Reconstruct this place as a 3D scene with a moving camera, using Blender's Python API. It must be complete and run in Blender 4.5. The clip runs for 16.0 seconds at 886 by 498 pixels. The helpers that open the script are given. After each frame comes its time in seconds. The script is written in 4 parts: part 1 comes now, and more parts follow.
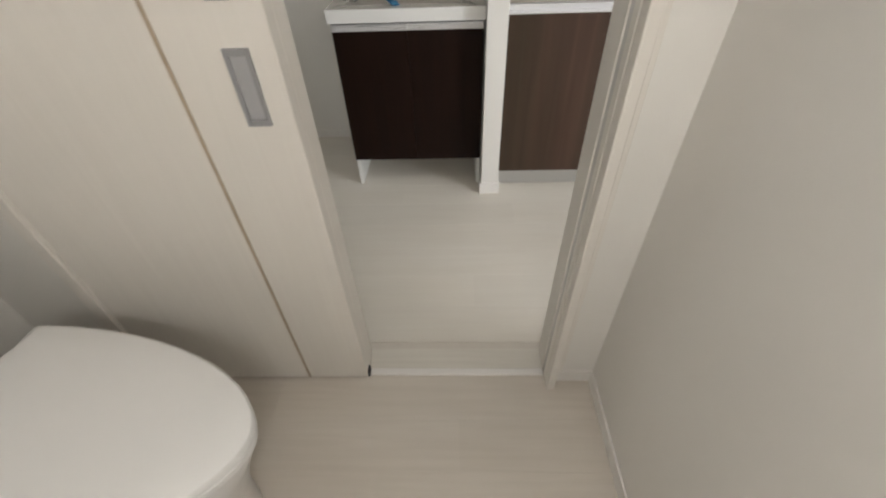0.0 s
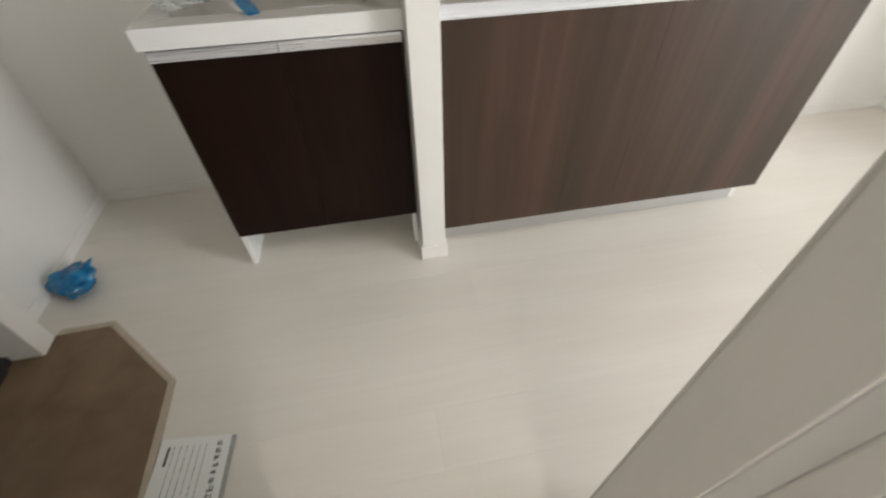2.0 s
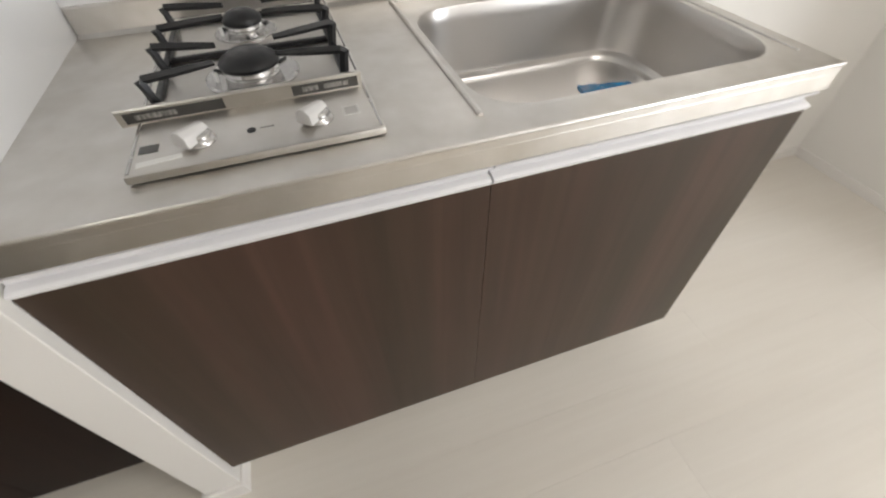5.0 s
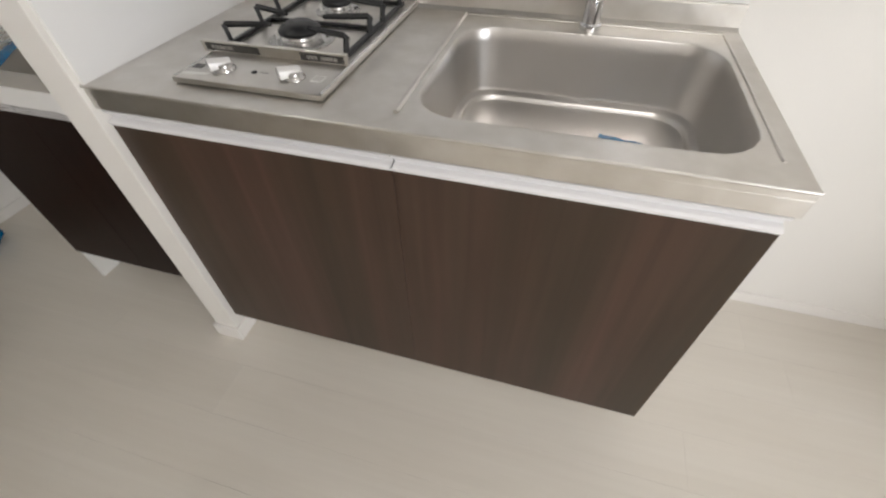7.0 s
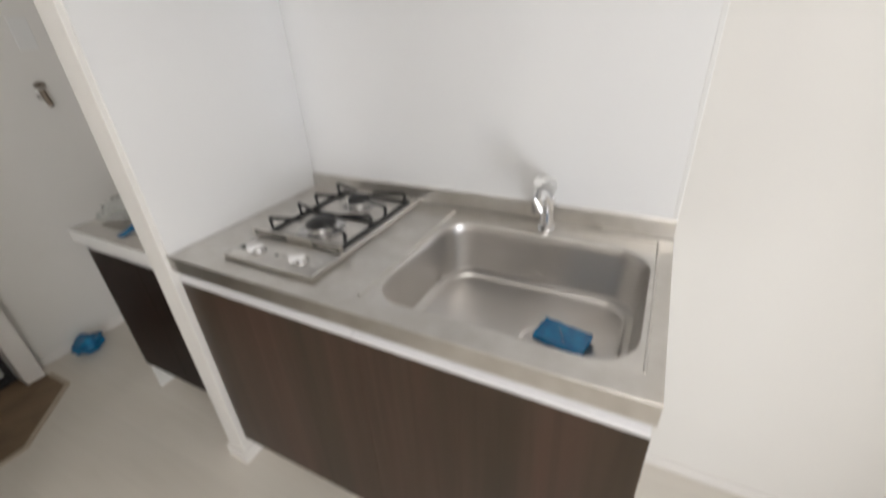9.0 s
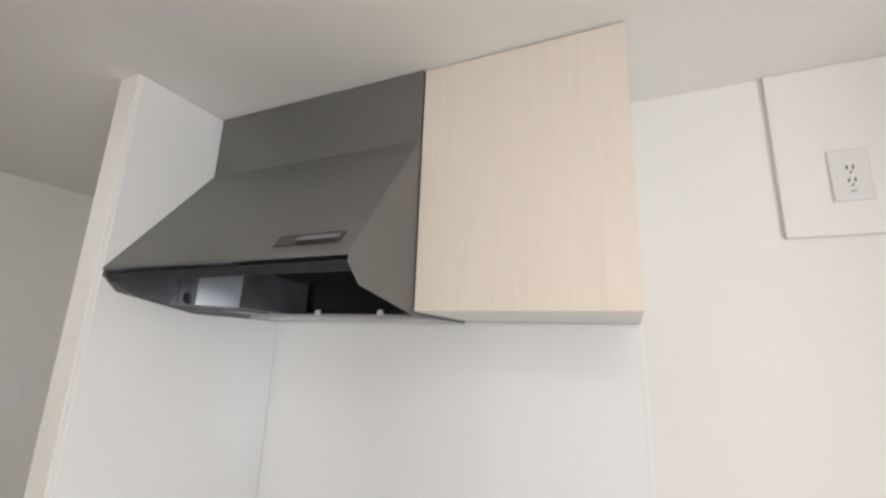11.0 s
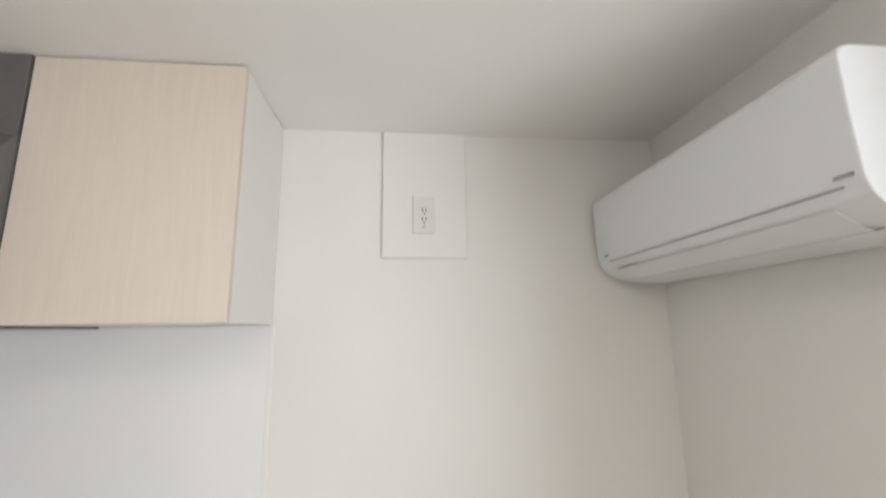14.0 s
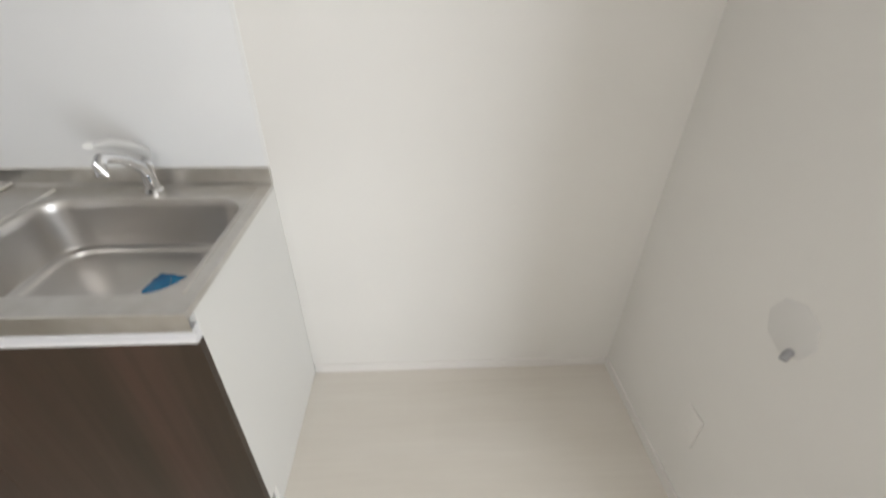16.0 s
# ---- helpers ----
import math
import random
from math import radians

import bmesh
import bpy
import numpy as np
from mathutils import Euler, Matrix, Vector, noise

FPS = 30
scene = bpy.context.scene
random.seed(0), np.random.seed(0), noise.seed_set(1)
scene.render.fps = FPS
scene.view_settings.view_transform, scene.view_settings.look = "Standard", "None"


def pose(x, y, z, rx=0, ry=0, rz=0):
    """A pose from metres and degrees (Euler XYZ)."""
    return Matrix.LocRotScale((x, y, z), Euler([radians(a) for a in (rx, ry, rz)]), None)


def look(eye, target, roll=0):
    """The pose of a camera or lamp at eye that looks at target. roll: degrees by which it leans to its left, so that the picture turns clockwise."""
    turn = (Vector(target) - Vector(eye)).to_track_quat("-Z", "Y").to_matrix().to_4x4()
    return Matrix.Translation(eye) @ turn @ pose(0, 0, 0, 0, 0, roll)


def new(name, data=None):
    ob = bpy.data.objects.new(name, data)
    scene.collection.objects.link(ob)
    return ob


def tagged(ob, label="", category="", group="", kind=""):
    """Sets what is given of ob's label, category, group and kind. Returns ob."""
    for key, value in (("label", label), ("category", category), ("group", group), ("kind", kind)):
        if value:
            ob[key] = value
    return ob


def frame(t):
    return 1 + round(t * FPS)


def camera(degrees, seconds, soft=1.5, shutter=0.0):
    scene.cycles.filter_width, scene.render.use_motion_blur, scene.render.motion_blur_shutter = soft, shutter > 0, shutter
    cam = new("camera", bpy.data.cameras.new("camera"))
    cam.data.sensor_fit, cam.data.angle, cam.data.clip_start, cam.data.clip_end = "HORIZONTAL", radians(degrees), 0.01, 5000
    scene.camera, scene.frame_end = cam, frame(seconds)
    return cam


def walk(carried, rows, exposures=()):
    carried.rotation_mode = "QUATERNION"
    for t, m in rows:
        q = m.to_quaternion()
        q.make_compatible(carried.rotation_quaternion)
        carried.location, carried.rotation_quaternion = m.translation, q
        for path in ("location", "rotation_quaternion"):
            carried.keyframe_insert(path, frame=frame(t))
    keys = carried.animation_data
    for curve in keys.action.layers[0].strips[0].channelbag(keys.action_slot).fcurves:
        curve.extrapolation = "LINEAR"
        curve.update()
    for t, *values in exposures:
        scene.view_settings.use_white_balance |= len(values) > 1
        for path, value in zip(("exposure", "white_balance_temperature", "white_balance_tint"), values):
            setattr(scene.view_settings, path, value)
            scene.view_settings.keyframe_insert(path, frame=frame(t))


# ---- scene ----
cam = camera(93.2, 16.0, 2.1, 0.5)
PATH = [
    (0, (-0.202, -1.714, 1.187), (-0.268, -0.243, -0.168), -2.3),
    (0.25, (-0.206, -1.645, 1.183), (-0.218, -0.170, -0.168), -1.9),
    (0.5, (-0.208, -1.573, 1.179), (-0.168, -0.142, -0.218), -1.5),
    (1, (-0.179, -1.354, 1.127), (-0.156, 0.052, -0.295), -2.5),
    (1.5, (-0.179, -1.153, 1.147), (-0.124, 0.264, -0.263), -1.9),
    (2, (-0.185, -1.048, 1.103), (0.045, 0.326, -0.332), -1.6),
    (2.5, (-0.18, -0.905, 1.092), (0.279, 0.389, -0.361), -1.2),
    (3, (-0.102, -0.712, 1.123), (0.541, 0.459, -0.365), -2.2),
    (3.5, (-0.032, -0.58, 1.135), (0.734, 0.528, -0.344), -1.8),
    (4, (0.062, -0.443, 1.145), (0.861, 0.635, -0.339), -0.4),
    (4.2, (0.137, -0.412, 1.141), (0.894, 0.706, -0.335), -0.9),
    (6.3, (0.659, -0.553, 1.217), (0.473, 0.795, -0.249), -2.3),
    (6.5, (0.708, -0.571, 1.222), (0.45, 0.784, -0.226), -2.7),
    (7, (0.854, -0.548, 1.204), (0.457, 0.768, -0.248), -1.1),
    (7.5, (0.993, -0.517, 1.224), (0.439, 0.727, -0.241), -2.7),
    (8, (1.108, -0.513, 1.234), (0.442, 0.662, -0.242), -4.0),
    (8.5, (1.117, -0.528, 1.257), (0.423, 0.745, -0.121), -4.0),
    (9, (1.129, -0.535, 1.377), (0.292, 1.009, 0.421), -3.2),
    (9.5, (1.139, -0.547, 1.49), (0.245, 1.167, 0.978), -2.4),
    (9.7, (1.142, -0.553, 1.526), (0.24, 1.203, 1.205), -1.6),
    (11.9, (1.245, -0.61, 1.754), (0.765, 1.24, 2.343), -0.8),
    (12, (1.263, -0.607, 1.759), (0.86, 1.265, 2.335), -0.9),
    (12.5, (1.342, -0.616, 1.757), (1.331, 1.305, 2.311), -1.3),
    (13, (1.433, -0.65, 1.763), (1.616, 1.262, 2.32), -1.2),
    (13.3, (1.498, -0.688, 1.765), (1.704, 1.227, 2.303), -1.0),
    (13.5, (1.527, -0.706, 1.762), (1.75, 1.211, 2.287), -1.0),
    (14, (1.566, -0.714, 1.74), (1.769, 1.242, 2.108), -0.8),
    (14.5, (1.571, -0.66, 1.632), (1.736, 1.332, 1.696), -0.3),
    (15, (1.604, -0.617, 1.521), (1.729, 1.352, 1.196), 0.2),
    (15.5, (1.639, -0.618, 1.489), (1.763, 1.208, 0.682), 0.2),
    (16, (1.642, -0.618, 1.397), (1.75, 1.046, 0.294), 1.2),
]
walk(cam, [(t, look(eye, target, roll)) for t, eye, target, roll in PATH],
     [(0, 0.15, 6250, 9), (0.5, 0.42, 6180, 7), (1.5, 0.45, 6080, 7), (2.5, 0.3, 6350, 10), (4.2, 0.15, 6350, 10), (6.5, -0.08, 6350, 11), (7.5, -0.08, 6350, 11), (9, -0.15, 6330, 11),
      (9.7, -0.15, 6330, 12), (12, -0.1, 6330, 10), (14, -0.25, 6270, 10), (15.5, -0.25, 6220, 9), (16, -0.25, 6220, 9)])

# ---- world, lights, exposure ----
world = bpy.data.worlds.new("sky")
world.use_nodes = True
scene.world = world
_sky = world.node_tree.nodes.new("ShaderNodeTexSky")
_sky.sky_type = "NISHITA"
_sky.sun_disc = False
_sky.sun_elevation, _sky.sun_rotation = radians(40), radians(200)
_bg = world.node_tree.nodes["Background"]
_bg.inputs["Strength"].default_value = 0.1
world.node_tree.links.new(_sky.outputs["Color"], _bg.inputs["Color"])


def area_lamp(name, eye, target, size, size_y, watts, colour, shape="RECTANGLE"):
    la = bpy.data.lights.new(name, "AREA")
    la.shape, la.size, la.size_y, la.energy, la.color = shape, size, size_y, watts, colour
    ob = new(name, la)
    ob.matrix_world = look(eye, target)
    return ob


def bulb(name, place, radius, watts, colour):
    la = bpy.data.lights.new(name, "POINT")
    la.shadow_soft_size, la.energy, la.color = radius, watts, colour
    ob = new(name, la)
    ob.location = place
    return ob


area_lamp("window_daylight", (3.75, -2.86, 1.08), (3.75, 0, 1.08), 1.3, 1.8, 85, (0.95, 0.975, 1.0))
# added room fill without a seen source; stands in for light at the camera
bulb("room_fill_point", (1.35, -1.15, 2.02), 0.30, 9.5, (1.0, 0.968, 0.93))
area_lamp("room_fill_disk", (1.35, -1.15, 2.33), (1.35, -1.15, 0), 0.5, 0.5, 5, (1.0, 0.96, 0.93), "DISK")
# weak added fill for the hall, where no lamp is known
area_lamp("hall_fill_disk", (-0.45, -0.52, 2.34), (-0.45, -0.52, 0), 0.3, 0.3, 1.3, (1.0, 1.0, 0.91), "DISK")
# toilet fill, added behind the camera in place of light carried with it
bulb("toilet_fill_point", (-0.10, -2.16, 1.45), 0.08, 12, (0.99, 0.95, 0.89))


# ---- materials ----
def material(name, colour, rough=0.5, metal=0.0, coat=0.0):
    m = bpy.data.materials.new(name)
    m.use_nodes = True
    b = m.node_tree.nodes["Principled BSDF"]
    b.inputs["Base Color"].default_value = (*colour, 1)
    b.inputs["Roughness"].default_value = rough
    b.inputs["Metallic"].default_value = metal
    b.inputs["Coat Weight"].default_value = coat
    return m, m.node_tree, b


def node(tree, kind, **values):
    n = tree.nodes.new(kind)
    for key, value in values.items():
        n.inputs[key.replace("_", " ")].default_value = value
    return n


def coords(tree, scale):
    geo = tree.nodes.new("ShaderNodeNewGeometry")
    mp = tree.nodes.new("ShaderNodeMapping")
    mp.inputs["Scale"].default_value = scale
    tree.links.new(geo.outputs["Position"], mp.inputs["Vector"])
    return mp


def vary(tree, bsdf, c1, c2, scale, detail=4, low=0.35, high=0.65, distortion=0.0, extra=None):
    """Mixes the base colour between c1 and c2 by noise in world space."""
    mp = coords(tree, scale)
    nz = node(tree, "ShaderNodeTexNoise", Scale=1.0, Detail=detail, Distortion=distortion)
    tree.links.new(mp.outputs[0], nz.inputs["Vector"])
    ramp = tree.nodes.new("ShaderNodeValToRGB")
    ramp.color_ramp.elements[0].position, ramp.color_ramp.elements[1].position = low, high
    ramp.color_ramp.elements[0].color, ramp.color_ramp.elements[1].color = (*c1, 1), (*c2, 1)
    tree.links.new(nz.outputs["Fac"], ramp.inputs["Fac"])
    if extra:
        mp2 = coords(tree, extra[0])
        nz2 = node(tree, "ShaderNodeTexNoise", Scale=1.0, Detail=3)
        tree.links.new(mp2.outputs[0], nz2.inputs["Vector"])
        mix = tree.nodes.new("ShaderNodeMix")
        mix.data_type, mix.blend_type = "RGBA", "MULTIPLY"
        mix.inputs["Factor"].default_value = 1.0
        r2 = tree.nodes.new("ShaderNodeValToRGB")
        r2.color_ramp.elements[0].position, r2.color_ramp.elements[1].position = extra[3:] or (0.3, 0.7)
        r2.color_ramp.elements[0].color, r2.color_ramp.elements[1].color = (*extra[1], 1), (*extra[2], 1)
        tree.links.new(nz2.outputs["Fac"], r2.inputs["Fac"])
        tree.links.new(ramp.outputs["Color"], mix.inputs["A"])
        tree.links.new(r2.outputs["Color"], mix.inputs["B"])
        out = mix.outputs["Result"]
    else:
        out = ramp.outputs["Color"]
    tree.links.new(out, bsdf.inputs["Base Color"])
    return out


def relief(tree, bsdf, scale, strength, distance=0.001, detail=3):
    mp = coords(tree, scale)
    nz = node(tree, "ShaderNodeTexNoise", Scale=1.0, Detail=detail)
    tree.links.new(mp.outputs[0], nz.inputs["Vector"])
    bp = node(tree, "ShaderNodeBump", Strength=strength, Distance=distance)
    tree.links.new(nz.outputs["Fac"], bp.inputs["Height"])
    tree.links.new(bp.outputs["Normal"], bsdf.inputs["Normal"])


def gloss_noise(tree, bsdf, scale, low, high):
    mp = coords(tree, scale)
    nz = node(tree, "ShaderNodeTexNoise", Scale=1.0, Detail=4)
    tree.links.new(mp.outputs[0], nz.inputs["Vector"])
    mr = tree.nodes.new("ShaderNodeMapRange")
    mr.inputs["From Min"].default_value, mr.inputs["From Max"].default_value = 0.3, 0.7
    mr.inputs["To Min"].default_value, mr.inputs["To Max"].default_value = low, high
    tree.links.new(nz.outputs["Fac"], mr.inputs["Value"])
    tree.links.new(mr.outputs[0], bsdf.inputs["Roughness"])


def wallpaper(name, c):
    m, t, b = material(name, c, 0.75)
    vary(t, b, tuple(v * 0.965 for v in c), c, (1.5, 1.5, 1.5), 3)
    relief(t, b, (260, 260, 260), 0.35, 0.0008)
    return m


WALL = wallpaper("cream_wallpaper", (0.80, 0.775, 0.735))
CEIL = wallpaper("ceiling_wallpaper", (0.87, 0.85, 0.82))
TRIM, _t, _b = material("white_trim", (0.80, 0.77, 0.735), 0.4)
relief(_t, _b, (30, 30, 30), 0.05)
GREYPLATE, _t, _b = material("dull_wall_plate", (0.72, 0.70, 0.67), 0.5)
relief(_t, _b, (60, 60, 60), 0.05)
GLOSSTRIM, _t, _b = material("gloss_trim", (0.82, 0.79, 0.76), 0.14)
relief(_t, _b, (30, 30, 30), 0.03)
PANEL, _t, _b = material("glossy_white_panel", (0.83, 0.825, 0.82), 0.12, 0.0, 0.3)
relief(_t, _b, (4, 4, 4), 0.04, 0.002)


def plank_material(name, c1, c2, rough):
    m, t, b = material(name, c1, rough)
    out = vary(t, b, c1, c2, (3, 60, 3), 5, 0.25, 0.75, 0.5, ((1.2, 7, 1), (0.94, 0.93, 0.915), (1, 1, 1)))
    info = t.nodes.new("ShaderNodeObjectInfo")
    mr = t.nodes.new("ShaderNodeMapRange")
    mr.inputs["To Min"].default_value, mr.inputs["To Max"].default_value = 0.975, 1.015
    t.links.new(info.outputs["Random"], mr.inputs["Value"])
    mix = t.nodes.new("ShaderNodeMix")
    mix.data_type, mix.blend_type = "RGBA", "MULTIPLY"
    mix.inputs["Factor"].default_value = 1.0
    t.links.new(out, mix.inputs["A"])
    t.links.new(mr.outputs[0], mix.inputs["B"])
    t.links.new(mix.outputs["Result"], b.inputs["Base Color"])
    relief(t, b, (12, 260, 12), 0.12, 0.0006)
    return m


FLOOR = plank_material("pale_oak_flooring", (0.705, 0.66, 0.593), (0.735, 0.692, 0.625), 0.31)
JOINT, _t, _b = material("floor_joint", (0.64, 0.59, 0.53), 0.8)
vary(_t, _b, (0.63, 0.58, 0.52), (0.66, 0.61, 0.55), (20, 20, 20))
TFLOOR = plank_material("toilet_flooring", (0.62, 0.565, 0.50), (0.68, 0.625, 0.56), 0.4)


def grained(name, c1, c2, rough, scale, coat=0.0, extra=None):
    m, t, b = material(name, c1, rough, 0, coat)
    vary(t, b, c1, c2, scale, 7, 0.3, 0.72, 0.8, extra)
    relief(t, b, tuple(s * 2.5 for s in scale), 0.06, 0.0005)
    return m


WALNUT = grained("walnut_laminate", (0.050, 0.034, 0.026), (0.066, 0.045, 0.035), 0.34, (26, 26, 1.1), 0.0, ((5.5, 5.5, 0.25), (0.78, 0.84, 0.73), (1.40, 1.20, 1.13), 0.36, 0.64))
EBONY = grained("ebony_laminate", (0.010, 0.0045, 0.003), (0.016, 0.007, 0.0045), 0.4, (30, 30, 1.8), 0.0)
EBONY.node_tree.nodes["Principled BSDF"].inputs["Specular IOR Level"].default_value = 0.13
WALNUT.node_tree.nodes["Principled BSDF"].inputs["Specular IOR Level"].default_value = 0.2
BIRCH = grained("pale_birch_laminate", (0.68, 0.595, 0.505), (0.715, 0.63, 0.54), 0.45, (70, 70, 4.5))
DOORWOOD = grained("white_wood_door", (0.76, 0.72, 0.665), (0.785, 0.745, 0.69), 0.42, (60, 60, 2.5))


def smudge(tree, bsdf):
    """Dried drops and wiped films that dull the gloss here and there."""
    old = bsdf.inputs["Roughness"].links[0].from_socket
    mp = coords(tree, (14, 14, 14))
    nz = node(tree, "ShaderNodeTexNoise", Scale=1.0, Detail=5, Distortion=0.6)
    tree.links.new(mp.outputs[0], nz.inputs["Vector"])
    mr = tree.nodes.new("ShaderNodeMapRange")
    mr.inputs["From Min"].default_value, mr.inputs["From Max"].default_value = 0.52, 0.68
    mr.inputs["To Min"].default_value, mr.inputs["To Max"].default_value = 0.0, 0.12
    tree.links.new(nz.outputs["Fac"], mr.inputs["Value"])
    add = tree.nodes.new("ShaderNodeMath")
    add.operation = "ADD"
    tree.links.new(old, add.inputs[0])
    tree.links.new(mr.outputs[0], add.inputs[1])
    tree.links.new(add.outputs[0], bsdf.inputs["Roughness"])


def steel(name, c, rough, scale):
    m, t, b = material(name, c, rough, 1.0)
    vary(t, b, tuple(v * 0.96 for v in c), c, (9, 9, 9), 3, extra=((17, 17, 17), (0.88, 0.87, 0.85), (1, 1, 1)))
    gloss_noise(t, b, scale, rough * 0.92, rough * 1.1)
    smudge(t, b)
    relief(t, b, scale, 0.006, 0.0003)
    return m


STEEL = steel("brushed_stainless", (0.68, 0.66, 0.63), 0.33, (40, 700, 300))
BOWL, _t, _b = material("sink_stainless", (0.66, 0.63, 0.605), 0.28, 1.0)
vary(_t, _b, (0.61, 0.59, 0.57), (0.65, 0.63, 0.61), (5, 5, 5), 3)
gloss_noise(_t, _b, (30, 30, 12), 0.31, 0.35)
CHROME, _t, _b = material("chrome", (0.80, 0.80, 0.81), 0.08, 1.0)
gloss_noise(_t, _b, (60, 60, 60), 0.05, 0.13)
ALU, _t, _b = material("anodised_aluminium", (0.84, 0.83, 0.835), 0.40, 0.12)
gloss_noise(_t, _b, (8, 300, 300), 0.38, 0.5)
SATIN, _t, _b = material("satin_silver", (0.76, 0.75, 0.755), 0.38, 0.45)
gloss_noise(_t, _b, (8, 300, 300), 0.24, 0.36)
GREYALU, _t, _b = material("grey_handle_metal", (0.42, 0.42, 0.44), 0.38, 0.6)
gloss_noise(_t, _b, (80, 80, 80), 0.32, 0.45)
PULL, _t, _b = material("pull_inner_metal", (0.56, 0.56, 0.58), 0.32, 0.5)
gloss_noise(_t, _b, (80, 80, 80), 0.28, 0.4)
TOE, _t, _b = material("silver_toe_kick", (0.50, 0.49, 0.47), 0.4, 0.5)
gloss_noise(_t, _b, (20, 20, 200), 0.35, 0.5)
HOOD, _t, _b = material("silver_grey_hood_paint", (0.22, 0.21, 0.20), 0.42, 0.25)
vary(_t, _b, (0.150, 0.146, 0.141), (0.175, 0.169, 0.163), (2, 2, 2), extra=((60, 60, 60), (0.95, 0.95, 0.95), (1, 1, 1)))
HOODIN, _t, _b = material("hood_inner_metal", (0.13, 0.135, 0.15), 0.3, 0.7)
vary(_t, _b, (0.20, 0.208, 0.23), (0.30, 0.308, 0.335), (9, 9, 9))
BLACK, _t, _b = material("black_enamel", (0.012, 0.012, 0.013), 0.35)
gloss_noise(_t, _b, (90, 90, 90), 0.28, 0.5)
RUBBER, _t, _b = material("black_rubber", (0.02, 0.02, 0.021), 0.6)
gloss_noise(_t, _b, (90, 90, 90), 0.5, 0.7)
WHITE, _t, _b = material("white_plastic", (0.80, 0.79, 0.77), 0.35)
relief(_t, _b, (50, 50, 50), 0.04)
ACWHITE, _t, _b = material("aircon_white_plastic", (0.74, 0.75, 0.75), 0.38)
relief(_t, _b, (300, 300, 300), 0.05)
BOARD, _t, _b = material("white_melamine", (0.80, 0.79, 0.76), 0.42)
relief(_t, _b, (120, 120, 120), 0.05)
BASIN, _t, _b = material("basin_resin", (0.50, 0.47, 0.43), 0.12, 0, 0.4)
relief(_t, _b, (20, 20, 20), 0.03)
CERAMIC, _t, _b = material("toilet_white", (0.80, 0.79, 0.78), 0.25, 0, 0.2)
relief(_t, _b, (15, 15, 15), 0.02)
GENKAN, _t, _b = material("brown_vinyl_tile", (0.16, 0.105, 0.062), 0.5)
vary(_t, _b, (0.150, 0.096, 0.052), (0.215, 0.143, 0.083), (9, 9, 9), 6, 0.3, 0.7, 0.5, ((2, 2, 2), (0.85, 0.85, 0.85), (1, 1, 1)))
relief(_t, _b, (120, 120, 120), 0.2)
EDGE, _t, _b = material("beige_edge_strip", (0.46, 0.38, 0.29), 0.5)
vary(_t, _b, (0.42, 0.35, 0.26), (0.50, 0.42, 0.32), (20, 20, 20))
BLUE, _t, _b = material("blue_plastic_film", (0.0, 0.11, 0.31), 0.25, 0, 0.1)
vary(_t, _b, (0.0, 0.10, 0.25), (0.0, 0.185, 0.40), (40, 40, 40))
GREYDOOR, _t, _b = material("grey_steel_door", (0.62, 0.64, 0.62), 0.4)
vary(_t, _b, (0.60, 0.62, 0.60), (0.65, 0.67, 0.65), (5, 5, 5))
BROWNLINE, _t, _b = material("brown_groove", (0.42, 0.33, 0.24), 0.6)
vary(_t, _b, (0.38, 0.30, 0.21), (0.46, 0.37, 0.27), (40, 40, 40))
PAPER, _t, _b = material("white_paper", (0.78, 0.77, 0.74), 0.7)
relief(_t, _b, (25, 25, 25), 0.2, 0.001)
INK, _t, _b = material("black_ink", (0.06, 0.06, 0.06), 0.6)
GREYINK, _t, _b = material("grey_ink", (0.36, 0.35, 0.33), 0.6)
vary(_t, _b, (0.24, 0.235, 0.22), (0.48, 0.47, 0.44), (300, 300, 300), 2)
SILL, _t, _b = material("sill_wood", (0.64, 0.59, 0.52), 0.35)
vary(_t, _b, (0.66, 0.62, 0.555), (0.71, 0.67, 0.605), (4, 80, 4), 5)
KNOB, _t, _b = material("silver_white_plastic", (0.66, 0.645, 0.63), 0.3, 0.1)
relief(_t, _b, (60, 60, 60), 0.03)
KNOBRING, _t, _b = material("silver_knob_ring", (0.55, 0.54, 0.53), 0.2, 0.8)
gloss_noise(_t, _b, (60, 60, 60), 0.15, 0.28)
LABELPRINT, _t, _b = material("faded_label_print", (0.22, 0.21, 0.19), 0.4)
vary(_t, _b, (0.09, 0.085, 0.08), (0.36, 0.34, 0.31), (260, 260, 60), 2)
ACSEAM, _t, _b = material("aircon_seam", (0.27, 0.265, 0.25), 0.6)
LABEL, _t, _b = material("dark_label", (0.06, 0.057, 0.052), 0.12)
BRONZE, _t, _b = material("dull_bronze", (0.20, 0.16, 0.12), 0.4, 0.6)
FILM, _t, _b = material("clear_plastic_bag", (0.92, 0.95, 0.95), 0.12)
_b.inputs["Transmission Weight"].default_value = 0.95
_b.inputs["IOR"].default_value = 1.05
GLASS, _t, _b = material("window_glass", (1, 1, 1), 0.02)
_b.inputs["Transmission Weight"].default_value = 1.0
# glow used only on the added, unseen light fixtures
GLOW, _t, _b = material("fill_fixture_glow", (0.85, 0.85, 0.82), 0.5)
_b.inputs["Emission Color"].default_value = (1, 0.93, 0.82, 1)
_b.inputs["Emission Strength"].default_value = 3.0


# ---- mesh helpers ----
BASES = {}


def thing(name, base, label, category, group="", kind=""):
    ob = new(name)
    ob.location = base
    ob.empty_display_size = 0.05
    BASES[ob] = Vector(base)
    return tagged(ob, label, category, group, kind)


